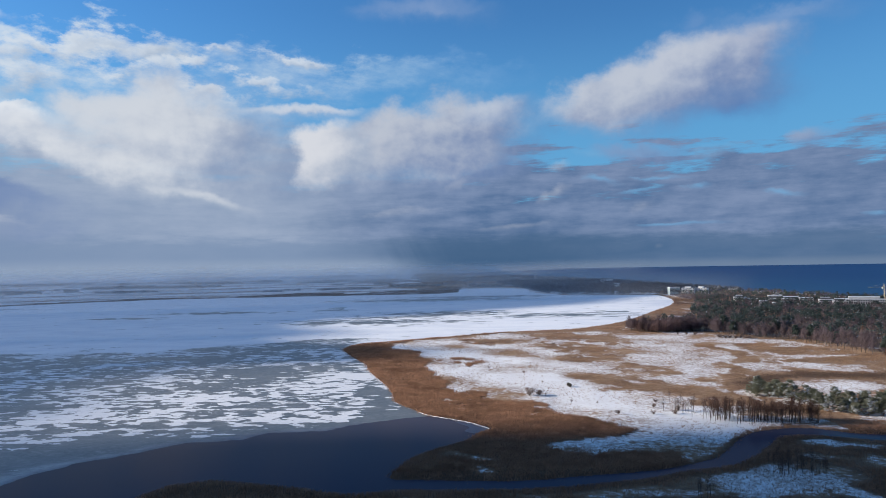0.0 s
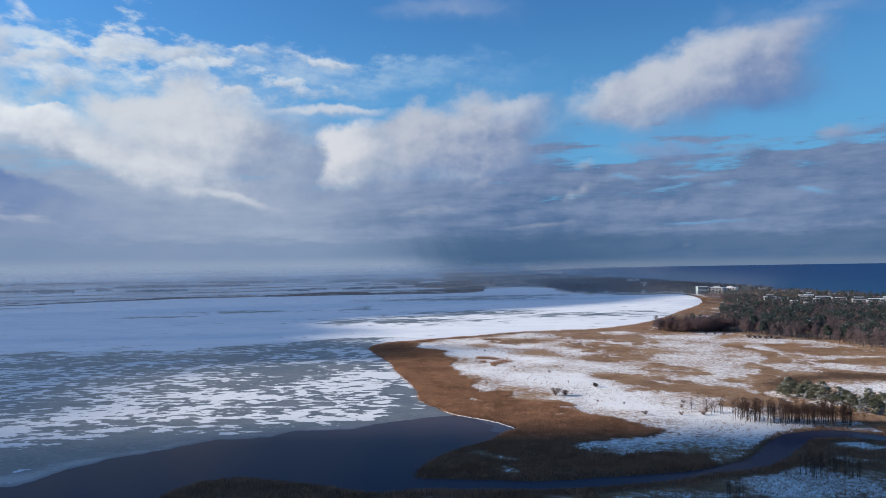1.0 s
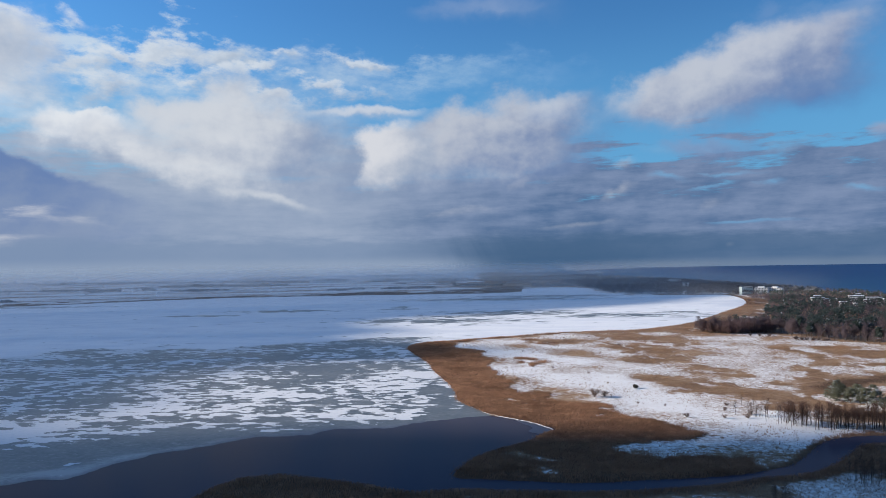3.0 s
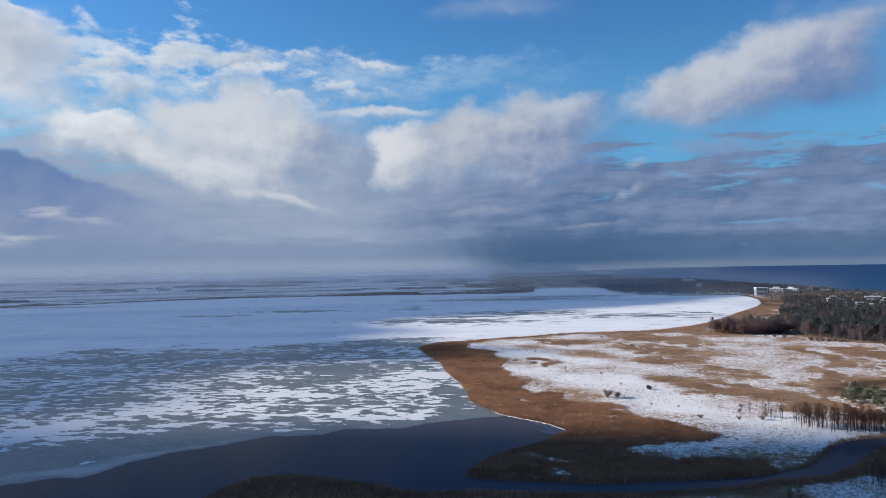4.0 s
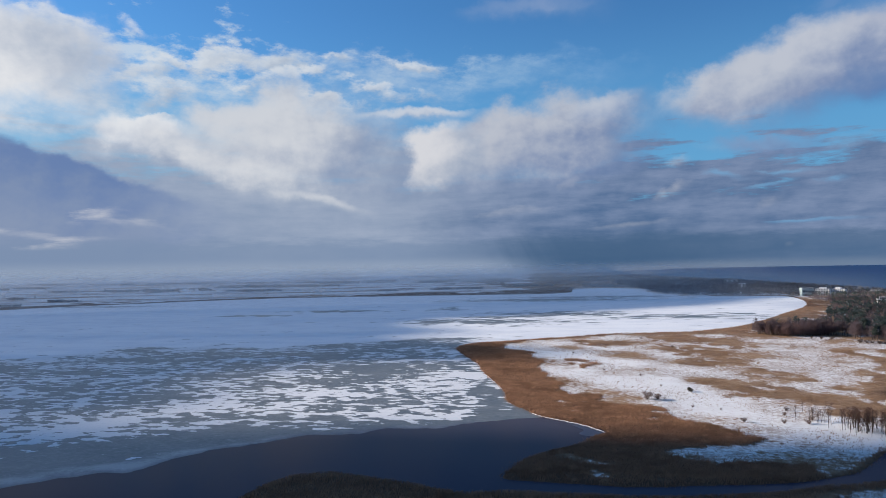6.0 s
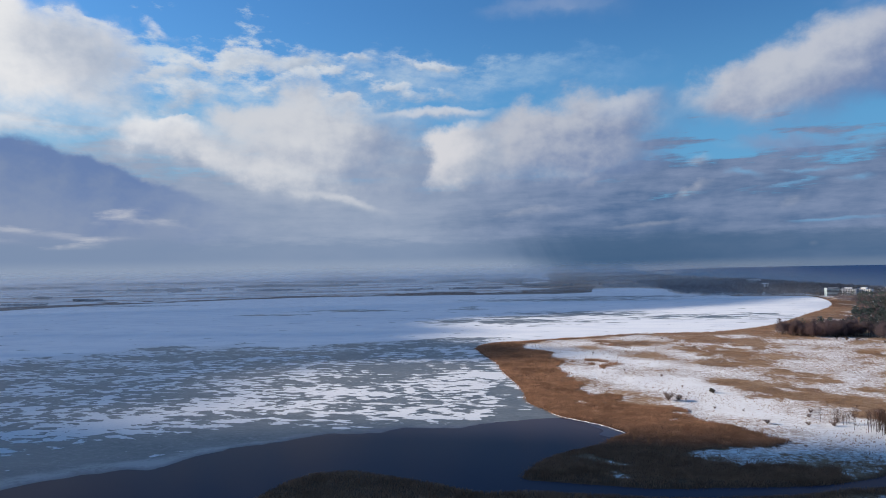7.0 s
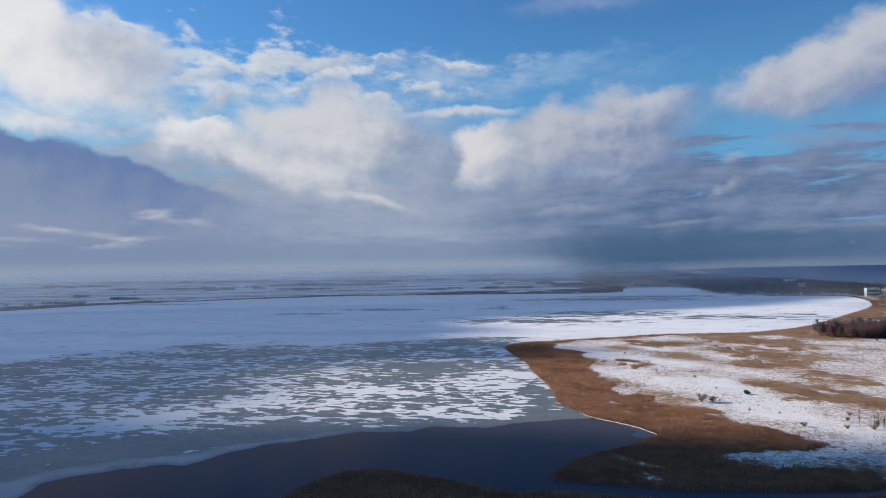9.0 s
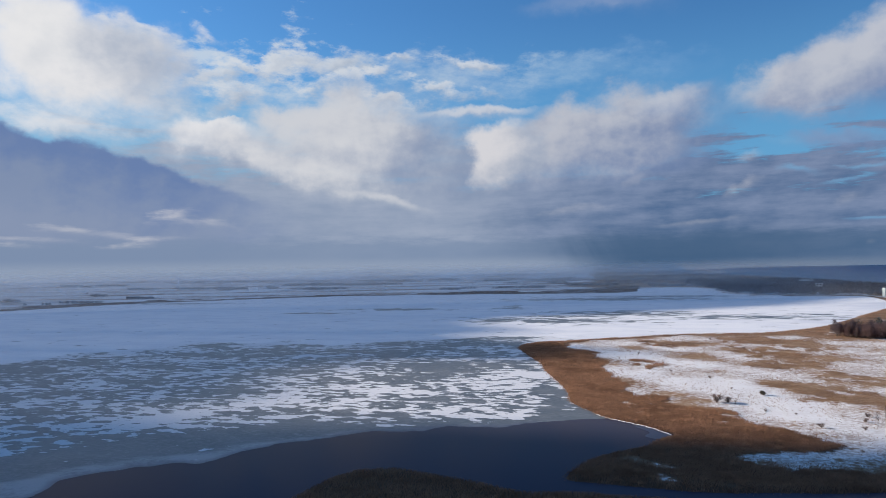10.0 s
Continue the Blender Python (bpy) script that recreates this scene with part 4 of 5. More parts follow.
def scatter(count, x0, x1, y0, y1, chance, rng=RNG):
    """Random places in a box, kept by a chance from 0 to 1."""
    x, y = rng.uniform(x0, x1, count), rng.uniform(y0, y1, count)
    keep = rng.uniform(0, 1, count) < chance(x, y)
    return x[keep], y[keep]


def blades(name, x, y, height, width, per, spread, mat, lean=0.22, rng=RNG):
    """Tufts of stalks: per stalks round each place, each a slim tapered leaf with a bend."""
    n = len(x) * per
    bx = np.repeat(x, per) + rng.normal(0, spread, n)
    by = np.repeat(y, per) + rng.normal(0, spread, n)
    z = ground_height(bx, by) - 0.05
    h = np.repeat(height, per) * rng.uniform(0.65, 1.15, n)
    a = rng.uniform(0, math.pi, n)
    w = width * rng.uniform(0.6, 1.3, n) * 0.5
    tx, ty = rng.normal(0.12, lean, n) * h, rng.normal(0, lean, n) * h
    dx, dy = np.cos(a) * w, np.sin(a) * w
    v = np.stack([np.stack([bx - dx, by - dy, z], -1), np.stack([bx + dx, by + dy, z], -1),
                  np.stack([bx + tx * 0.35 + dx * 0.9, by + ty * 0.35 + dy * 0.9, z + h * 0.6], -1),
                  np.stack([bx + tx, by + ty, z + h], -1)], 1).reshape(-1, 3)
    k = np.arange(n)[:, None] * 4
    f = np.concatenate([k + [0, 1, 2], k + [0, 2, 3]], 0)
    return new(name, mesh_of(name, v, f, mat))


REED_MAT = leafy("dry_reed", [(0.315, 0.173, 0.106), (0.365, 0.205, 0.127), (0.41, 0.237, 0.15), (0.25, 0.133, 0.081)], thin=0.38)
GRASS_MAT = leafy("dead_grass", [(0.33, 0.205, 0.125), (0.4, 0.26, 0.165), (0.26, 0.155, 0.095)], thin=0.5)

SEDGE_MAT = leafy("wet_sedge", [(0.125, 0.085, 0.062), (0.165, 0.115, 0.085), (0.1, 0.066, 0.05)], thin=0.4)


def on_land(x, y, f):
    s, r, lake, sea_d = plan(x, y)
    return np.where((lake < -0.3) & (sea_d < 0), f(s, r), 0)


def bed(name, label, count, box, height, width, per, spread, cut=0.45, mat=REED_MAT, share=lambda a, b: 1.0):
    x, y = scatter(count, *box, lambda a, b: on_land(a, b, lambda s, r: np.clip((r - cut) * 4, 0, 1)) * share(a, b))
    h = height * (0.85 + 0.16 * wobble(x, y, 22, 21) + 0.08 * wobble(x, y, 6, 22))
    return tagged(blades(name, x, y, np.clip(h, 0.4, 9), width, per, spread, mat), label, "reeds", kind="stuff")


bed("reed_bed", "brown dry reed bed on the point beside the ice", 120000, (-95, 85, 236, 420), 1.3, 0.085, 4, 1.1)
bed("reed_bed", "brown dry reed bed along the tip of the point", 60000, (-100, 30, 420, 680), 1.5, 0.14, 3, 1.3)
bed("reed_bed", "dark brown reeds on the near bank of the lake", 38000, (-110, 60, 150, 238), 1.1, 0.12, 3, 1.0)
bed("reed_bed", "brown reeds beside the creek", 60000, (60, 240, 180, 300), 1.0, 0.12, 3, 1.0)
bed("dead_grass", "low brown dead grass in the snowy meadow", 80000, (60, 330, 300, 600), 0.6, 0.25, 2, 0.6, 0.35, GRASS_MAT, lambda a, b: 1 - sedge_at(a, b))
bed("sedge", "dark brown wet sedge in the hollow of the meadow", 30000, (150, 350, 370, 460), 0.45, 0.25, 2, 0.6, 0.35, SEDGE_MAT, sedge_at)
bed("reed_bed", "thin brown reed belt along the far ice", 36000, (-50, 330, 560, 900), 1.2, 0.2, 2, 1.6)
bed("reed_bed", "brown reeds before the far beach", 16000, (290, 480, 880, 1400), 1.0, 0.3, 2, 2.5)
x, y = scatter(110000, -40, 330, 240, 700, lambda a, b: on_land(a, b, lambda s, r: np.clip(0.75 - r, 0, 1) * np.clip(0.45 + 0.5 * wobble(a, b, 60, 23), 0.08, 1)))
tagged(blades("grass_tufts", x, y, 0.4 + 0.3 * RNG.random(len(x)), 0.18, 2, 0.25, GRASS_MAT, 0.5), "dead grass tufts poking out of the meadow's snow", "grass", kind="stuff")


x, y = scatter(26000, 30, 240, 180, 262, lambda a, b: on_land(a, b, lambda s, r: np.clip(0.8 - r, 0, 1)))
tagged(blades("grass_tufts", x, y, 0.4 + 0.4 * RNG.random(len(x)), 0.12, 2, 0.25, GRASS_MAT, 0.5), "dead grass tufts in the snow beside the creek", "grass", kind="stuff")


# --- trees
BARK = plain("grey_brown_bark", (0.085, 0.062, 0.05), 0.9, 0.35, 1.5)
PALE_BARK = plain("pale_birch_bark", (0.16, 0.135, 0.13), 0.85, 0.35, 1.2)
PINE_BARK = plain("reddish_pine_bark", (0.17, 0.09, 0.055), 0.9, 0.35, 1.2)
NEEDLES = leafy("pine_needles", [(0.056, 0.078, 0.07), (0.085, 0.112, 0.1), (0.125, 0.15, 0.138)], 0.75, 0.12, thin=0.35)
TWIGS = leafy("bare_twigs", [(0.14, 0.106, 0.116), (0.175, 0.134, 0.143), (0.21, 0.162, 0.168)], thin=0.4)
SHRUB_TWIGS = leafy("shrub_twigs", [(0.18, 0.125, 0.11), (0.25, 0.185, 0.16), (0.31, 0.235, 0.205)], thin=0.4)
MEADOW_NEEDLES = leafy("meadow_pine_needles", [(0.14, 0.148, 0.1), (0.2, 0.205, 0.145), (0.27, 0.27, 0.2)], 0.75, 0.2, thin=0.4)
RED_TWIGS = leafy("alder_twigs", [(0.095, 0.05, 0.038), (0.13, 0.07, 0.05), (0.08, 0.044, 0.035)], thin=0.3)
THICKET_TWIGS = leafy("thicket_twigs", [(0.16, 0.102, 0.1), (0.2, 0.13, 0.126), (0.13, 0.088, 0.09)], thin=0.45)


def tube(points, radii, sides=5):
    """Tapered limb through points: vertices and four-cornered faces."""
    verts, faces = [], []
    for i, (p, r) in enumerate(zip(points, radii)):
        way = Vector(points[min(i + 1, len(points) - 1)]) - Vector(points[max(i - 1, 0)])
        q = way.to_track_quat("Z", "Y")
        for k in range(sides):
            a = 2 * math.pi * k / sides
            verts.append(tuple(Vector(p) + q @ Vector((math.cos(a) * r, math.sin(a) * r, 0))))
    for i in range(len(points) - 1):
        for k in range(sides):
            a, b = i * sides + k, i * sides + (k + 1) % sides
            faces.append((a, b, b + sides, a + sides))
    return verts, faces


def join(pieces):
    verts, faces = [], []
    for v, f in pieces:
        base = len(verts)
        verts += v
        faces += [tuple(i + base for i in q) for q in f]
    return verts, faces


def slivers(centres, size, per, rng, flat=0.7, slim=0.35):
    """Small leaves or sprays round each centre."""
    c = np.repeat(np.asarray(centres), per, 0)
    n = len(c)
    c = c + rng.normal(0, 1, (n, 3)) * size * np.array([0.55, 0.55, 0.4])
    d = rng.normal(0, 1, (n, 3)) * np.array([1, 1, flat])
    d /= np.linalg.norm(d, axis=1)[:, None] + 1e-9
    e = np.cross(d, rng.normal(0, 1, (n, 3)))
    e /= np.linalg.norm(e, axis=1)[:, None] + 1e-9
    s = size * rng.uniform(0.6, 1.3, (n, 1))
    v = np.stack([c - d * s * 0.5 - e * s * slim * 0.5, c - d * s * 0.2 + e * s * slim * 0.7, c + d * s * 0.7], 1).reshape(-1, 3)
    return v, np.arange(n * 3).reshape(-1, 3)


def limbs_of(rng, height, first, count, reach, rise, thick):
    """Trunk and limbs: pieces, and the points along the limbs where sprays sit."""
    bend = [Vector((rng.uniform(-1, 1) * 0.02 * height * k / 3, rng.uniform(-1, 1) * 0.02 * height * k / 3, height * k / 4)) for k in range(5)]
    bend[0] = Vector((0, 0, -0.3))
    pieces = [tube(bend, [thick, thick * 0.8, thick * 0.6, thick * 0.38, thick * 0.1], 6)]
    tips = []
    for i in range(count):
        k = first + (1 - first) * (i + rng.random()) / count
        z = height * k * 0.97
        seg = min(int(k * 4), 3)
        root = bend[seg].lerp(bend[seg + 1], min(max(k * 4 - seg, 0), 1))
        a = i * 2.4 + rng.uniform(-0.5, 0.5)
        length = reach * height * (1.15 - 0.75 * (k - first) / (1 - first)) * rng.uniform(0.65, 1.15)
        up = rise * length * rng.uniform(0.6, 1.3)
        mid = root + Vector((math.cos(a) * length * 0.5, math.sin(a) * length * 0.5, up * 0.35))
        tip = root + Vector((math.cos(a + 0.2) * length, math.sin(a + 0.2) * length, up))
        pieces.append(tube([root, mid, tip], [thick * 0.3 * (1.1 - k * 0.6), thick * 0.18, thick * 0.05], 4))
        for q in (0.45, 0.7, 0.9, 1.05):
            tips.append(root.lerp(mid, q * 2) if q < 0.5 else mid.lerp(tip, q * 2 - 1))
    tips.append(bend[4])
    return pieces, tips


def pine_parts(seed, height, first=0.3, dense=1.0, reach=0.24, needles=NEEDLES, spray=0.085):
    rng, nrg = random.Random(seed), np.random.default_rng(seed)
    pieces, tips = limbs_of(rng, height, first, 17, reach, 0.28, height * 0.017)
    centres = []
    for t in tips:
        for _ in range(3):
            centres.append(t + Vector((rng.gauss(0, 1), rng.gauss(0, 1), rng.gauss(0.25, 0.5))) * height * 0.035)
    tv, tf = join(pieces)
    cv, cf = slivers([tuple(c) for c in centres], height * spray, int(9 * dense), nrg, 0.5, 0.5)
    return mesh_of("trunk", tv, tf, PINE_BARK), mesh_of("crown", cv, cf, needles)


def bare_parts(seed, height, first=0.3, reach=0.2, twig=TWIGS, bark=BARK, dense=1.0, spray=0.1, thick=0.015):
    rng, nrg = random.Random(seed), np.random.default_rng(seed)
    pieces, tips = limbs_of(rng, height, first, 15, reach, 0.85, height * thick)
    centres = []
    for t in tips:
        for _ in range(2):
            centres.append(t + Vector((rng.gauss(0, 1), rng.gauss(0, 1), rng.gauss(0.5, 0.8))) * height * 0.035)
    tv, tf = join(pieces)
    cv, cf = slivers([tuple(c) for c in centres], height * spray, int(7 * dense), nrg, 1.3, 0.1)
    return mesh_of("trunk", tv, tf, bark), mesh_of("crown", cv, cf, twig)


def tree(name, parts, label, category, group):
    ob = new(name)
    for me in parts:
        new(me.name.split(".")[0], me).parent = ob
    return tagged(ob, label, category, group)


def plant(masters, spots, low, high, rng):
    """Copies of the masters at the spots (x, y), turned and scaled at random; the masters take the first spots."""
    for i, (px, py) in enumerate(spots):
        z = float(ground_height(np.array([px]), np.array([py]))[0]) - 0.05
        m = pose(px, py, z, rng.uniform(-3, 3), rng.uniform(-3, 3), rng.uniform(0, 360))
        s = rng.uniform(low, high)
        if i < len(masters):
            ob = masters[i]
            ob.matrix_basis = m
        else:
            ob = copy_thing(masters[i % len(masters)], m)
        ob.scale = (s, s, s * rng.uniform(0.9, 1.1))


TR = random.Random(12)
pines = [tree("pine_tree", pine_parts(20 + k, 7.2, 0.1, 1.5, (0.38, 0.5, 0.42, 0.55)[k], MEADOW_NEEDLES, 0.06), "snow-dusted green pine on the brown grass", "tree", "pines in the meadow") for k in range(4)]
spots = [(162, 360), (167, 355), (171, 347), (174, 338), (179, 335), (170, 368), (175, 362), (178, 354), (181, 346), (165, 364), (173, 357),
         (177, 319), (181, 315), (185, 310), (190, 309), (195, 307), (186, 328), (191, 323), (196, 322), (202, 320), (196, 335), (202, 332), (210, 331), (206, 314), (215, 322), (218, 330)]
spots += [(px + TR.gauss(0, 2.0), py + TR.gauss(0, 3)) for px, py in spots]
spots += [(px + TR.gauss(0, 2.5), py + TR.gauss(0, 3)) for px, py in spots[:26]]
plant(pines, spots, 0.5, 1.08, TR)
alders = [tree("alder_tree", bare_parts(40 + k, 9.5, 0.4, 0.17, RED_TWIGS, BARK, 0.55, 0.06, 0.02), "slim bare reddish alder standing in snow by the creek", "tree", "alders by the creek") for k in range(4)]
spots = []
for i in range(185):
    k = TR.random() ** 0.8
    spots.append((112 + 47 * k + TR.gauss(0, 2), 309 - 11 * k + TR.gauss(0, 5.5) * (1.1 - k * 0.6)))
plant(alders, spots, 0.5, 1.0, TR)
far_alders = [(106 + 18 * TR.random(), 227 + TR.gauss(0, 4)) for _ in range(34)] + [(75 + TR.gauss(0, 3), 206 + TR.gauss(0, 2)) for _ in range(8)]
for px, py in far_alders + [(112 + TR.gauss(0, 5), 322 + TR.gauss(0, 10)) for _ in range(12)]:
    z = float(ground_height(np.array([px]), np.array([py]))[0])
    ob = copy_thing(alders[TR.randrange(4)], pose(px, py, z, 0, 0, TR.uniform(0, 360)))
    ob.scale = [TR.uniform(0.35, 0.7)] * 3


def shrub(name, label, seed, height, wide, twig, px, py, dense=60, slim=0.3, low=0.0):
    rng, nrg = random.Random(seed), np.random.default_rng(seed)
    pieces, centres = [], []
    for i in range(14):
        a, out = rng.uniform(0, 6.283), wide * rng.uniform(0.3, 1.0) * 0.5
        tip = Vector((math.cos(a) * out, math.sin(a) * out, height * rng.uniform(0.6, 1.0)))
        mid = tip * 0.5 + Vector((0, 0, height * 0.08))
        pieces.append(tube([Vector((math.cos(a) * 0.1, math.sin(a) * 0.1, -0.1)), mid, tip], [height * 0.02, height * 0.014, height * 0.004], 4))
        centres += [tuple(mid.lerp(tip, rng.uniform(low, 1.1)) + Vector((rng.gauss(0, 0.1), rng.gauss(0, 0.1), 0)) * wide) for _ in range(4)]
    ob = new(name)
    tv, tf = join(pieces)
    new("stems", mesh_of("stems", tv, tf, BARK)).parent = ob
    cv, cf = slivers(centres, height * 0.2, dense // 4, nrg, 1.0, slim)
    new("crown", mesh_of("crown", cv, cf, twig)).parent = ob
    ob.location = (px, py, float(ground_height(np.array([px]), np.array([py]))[0]))
    return tagged(ob, label, "shrub", "shrubs in the meadow")


JUNIPER = leafy("dark_evergreen", [(0.07, 0.06, 0.045), (0.1, 0.085, 0.062), (0.13, 0.11, 0.08)])
shrub("evergreen_shrub", "round dark evergreen shrub on the snowy meadow", 3, 2.3, 4.6, JUNIPER, 71, 393, 100, 0.3, -0.9)
big = shrub("bare_shrub", "bare grey-brown shrub on the snowy meadow", 4, 4.0, 5.5, SHRUB_TWIGS, 45, 369, 130, 0.07, -0.8)
copy_thing(big, pose(50.5, 369.5, 0.5, 0, 0, 80)).scale = (0.75, 0.75, 0.7)
for px, py, s in [(54, 371, 0.3), (211, 773, 1.3), (95, 601, 0.8), (51, 447, 0.55), (80, 320, 0.8), (78, 671, 0.7), (64, 350, 0.4),
                  (76, 345, 0.35), (96, 318, 0.6), (101, 334, 0.6), (30, 470, 0.45), (58, 410, 0.3), (12, 560, 0.5), (105, 345, 0.7), (235, 668, 1.0), (242, 664, 0.9), (228, 672, 0.8), (246, 671, 0.7),
                  (106, 318, 0.9), (110, 326, 0.9)]:
    ob = copy_thing(big, pose(px, py, float(ground_height(np.array([px * 1.0]), np.array([py * 1.0]))[0]), 0, 0, TR.uniform(0, 360)))
    ob.scale = (s * 0.7, s * 0.7, s * TR.uniform(0.5, 0.8))


for k in range(9):  # low row of bushes before the wood
    px, py = 254 + 3.0 * k + TR.gauss(0, 1), 640 - 1.6 * k + TR.gauss(0, 1.5)
    ob = copy_thing(big, pose(px, py, 0.5, 0, 0, TR.uniform(0, 360)))
    ob.scale = (0.9, 0.9, TR.uniform(0.5, 0.75))


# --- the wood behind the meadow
# distance haze is put into these pale bluish twig colours of the far trees
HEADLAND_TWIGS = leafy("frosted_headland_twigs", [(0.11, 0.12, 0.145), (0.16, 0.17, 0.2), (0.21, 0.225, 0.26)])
HAZED = leafy("frosted_twigs", [(0.27, 0.28, 0.3), (0.34, 0.35, 0.38), (0.42, 0.43, 0.46)], thin=0.4)
GAPS = [(375, 780, 22, 30)]


def wood_chance(x, y):
    return inside(x, y, WOOD) * (blobs(x, y, GAPS, 0.2) < 0.5)


def pine_share(x, y):
    """How many of the trees are pines: bare ones along the edge."""
    d = line_distance(x, y, WOOD_EDGE)
    return np.clip((d - 12) / 60, 0.05, 0.7) * np.clip(0.6 + 0.8 * wobble(x, y, 130, 31), 0.08, 1)


def spread_trees(name, x, y, heights, parts, label, rng):
    """Many far trees as one thicket: each a copy of one of the given trees, turned and scaled."""
    for role in (0, 1):
        vs, fs, base = [], [], 0
        data = []
        for p in parts:
            me = p[role]
            co = np.empty(len(me.vertices) * 3, np.float32)
            me.vertices.foreach_get("co", co)
            li = np.empty(len(me.loops), np.int32)
            me.loops.foreach_get("vertex_index", li)
            data.append((co.reshape(-1, 3), li.reshape(len(me.polygons), -1), me.materials[0]))
        pick = rng.integers(0, len(parts), len(x))
        for i in range(len(x)):
            co, f, mat = data[pick[i]]
            a, s = rng.uniform(0, 6.283), heights[i]
            c, sn = math.cos(a) * s, math.sin(a) * s
            v = np.empty_like(co)
            v[:, 0], v[:, 1], v[:, 2] = co[:, 0] * c - co[:, 1] * sn, co[:, 0] * sn + co[:, 1] * c, co[:, 2] * s
            v += np.array([x[i], y[i], 0.4 + float(lifted(np.hypot(x[i], y[i]), np.arctan2(x[i], y[i])))], np.float32)
            vs.append(v), fs.append(f + base)
            base += len(co)
        ob = new(name, mesh_of(name, np.vstack(vs), np.vstack(fs), data[0][2]))
        tagged(ob, label[role], "wood", kind="stuff")


def low_pine(seed, count=16, per=7, spray=0.11):
    rng, nrg = random.Random(seed), np.random.default_rng(seed)
    top = rng.uniform(0.9, 1.0)
    t = tube([Vector((0, 0, 0)), Vector((0.01, 0, 0.6)), Vector((0, 0.01, top))], [0.018, 0.013, 0.004], 3)
    cs = []
    for i in range(count):
        a, k = rng.uniform(0, 6.283), rng.uniform(0, 1)
        r = 0.2 * math.sqrt(1 - abs(k - 0.45) * 1.3) * rng.uniform(0.3, 1.0)
        cs.append((math.cos(a) * r, math.sin(a) * r, 0.5 + 0.5 * k))
    v, f = slivers(cs, spray, per, nrg, 0.5, 0.5)
    return mesh_of("t", *t, PINE_BARK), mesh_of("c", v, f, NEEDLES)


def low_bare(seed, bark=BARK, twig=TWIGS, count=12, per=7, spray=0.15):
    rng, nrg = random.Random(seed), np.random.default_rng(seed)
    pieces = [tube([Vector((0, 0, 0)), Vector((0.01, 0, 0.5)), Vector((0, 0.01, 0.95))], [0.014, 0.01, 0.002], 3)]
    cs = []
    for i in range(count):
        a, k = rng.uniform(0, 6.283), rng.uniform(0.25, 1)
        r = 0.2 * (1.15 - k * 0.7) * rng.uniform(0.4, 1.0)
        tip = Vector((math.cos(a) * r, math.sin(a) * r, k))
        if i % 3 == 0:
            pieces.append(tube([Vector((0, 0, k * 0.7)), tip], [0.006, 0.002], 3))
        cs.append(tuple(tip))
    v, f = slivers(cs, spray, per, nrg, 1.4, 0.1 * spray / 0.15)
    tv, tf = join(pieces)
    return mesh_of("t", tv, tf, bark), mesh_of("c", v, f, twig)


# the nearest rows stand singly
near_pines = [tree("pine_tree", pine_parts(60 + k, 15.0, 0.4), "tall green pine at the edge of the wood", "tree", "trees at the wood's edge") for k in range(3)]
near_bare = [tree("bare_tree", bare_parts(70 + k, 13.0, 0.25, 0.2, TWIGS, PALE_BARK if k % 2 else BARK), "bare leafless tree at the edge of the wood", "tree", "trees at the wood's edge") for k in range(4)]
ex, ey = scatter(9000, 186, 420, 420, 800, lambda a, b: wood_chance(a, b) * 0.25 * (line_distance(a, b, WOOD_EDGE) < 24))
picked = RNG.permutation(len(ex))[:230]
share = pine_share(ex, ey)
sp = [(float(ex[i]), float(ey[i])) for i in picked if RNG.random() < share[i] + 0.05 and not (ex[i] < 268 and ey[i] > 680)]
sb = [(float(ex[i]), float(ey[i])) for i in picked if (float(ex[i]), float(ey[i])) not in sp]
plant(near_pines, sp, 0.75, 1.05, TR)
plant(near_bare, sb, 0.65, 1.05, TR)
wx, wy = scatter(27000, 186, 900, 330, 2250, lambda a, b: wood_chance(a, b) * np.clip(1.1 - np.hypot(a, b) / 2600, 0.2, 1) * (line_distance(a, b, WOOD_EDGE) > 16))
is_pine = RNG.random(len(wx)) < pine_share(wx, wy)
shrink = np.clip(1.42 - wy / 1650, 0.64, 1)
for kind, name, low, high, near_set, far_set, words in (
        (is_pine, "pine_wood", 11, 16, [low_pine(80 + k) for k in range(6)], [low_pine(86 + k, 9, 4, 0.2) for k in range(4)], ("reddish pine trunks of the coastal wood", "dense green pine crowns of the coastal wood")),
        (~is_pine, "bare_wood", 9, 15, [low_bare(90 + k, BARK, TWIGS, 11, 6, 0.16) for k in range(6)], [low_bare(96 + k, BARK, TWIGS, 8, 4, 0.26) for k in range(4)], ("bare grey trunks of the coastal wood", "bare purplish twigs of the coastal wood"))):
    for part_of, trees in ((kind & (wy < 860), near_set), (kind & (wy >= 860), far_set)):
        spread_trees(name, wx[part_of], wy[part_of], RNG.uniform(low, high, part_of.sum()) * shrink[part_of], trees, words, RNG)
# trees between the beach and the hotel
sx, sy = scatter(700, 440, 560, 1270, 1500, lambda a, b: (lake_depth(a, b) < -14) * (a > 452 + 0.02 * (b - 1270)) * (b < 1432) * 0.8)
spread_trees("shore_wood", sx, sy, RNG.uniform(5, 8.5, len(sx)), [low_bare(150 + k, BARK, TWIGS, 9, 5, 0.24) for k in range(3)], ("grey stems of low trees behind the beach", "bare twigs of low trees behind the beach"), RNG)
# thicket in front of the wood
tx, ty = scatter(850, 190, 268, 685, 745, lambda a, b: 0.9 * (((a - 230) / 36) ** 2 + ((b - 714) / 25) ** 2 < 1))
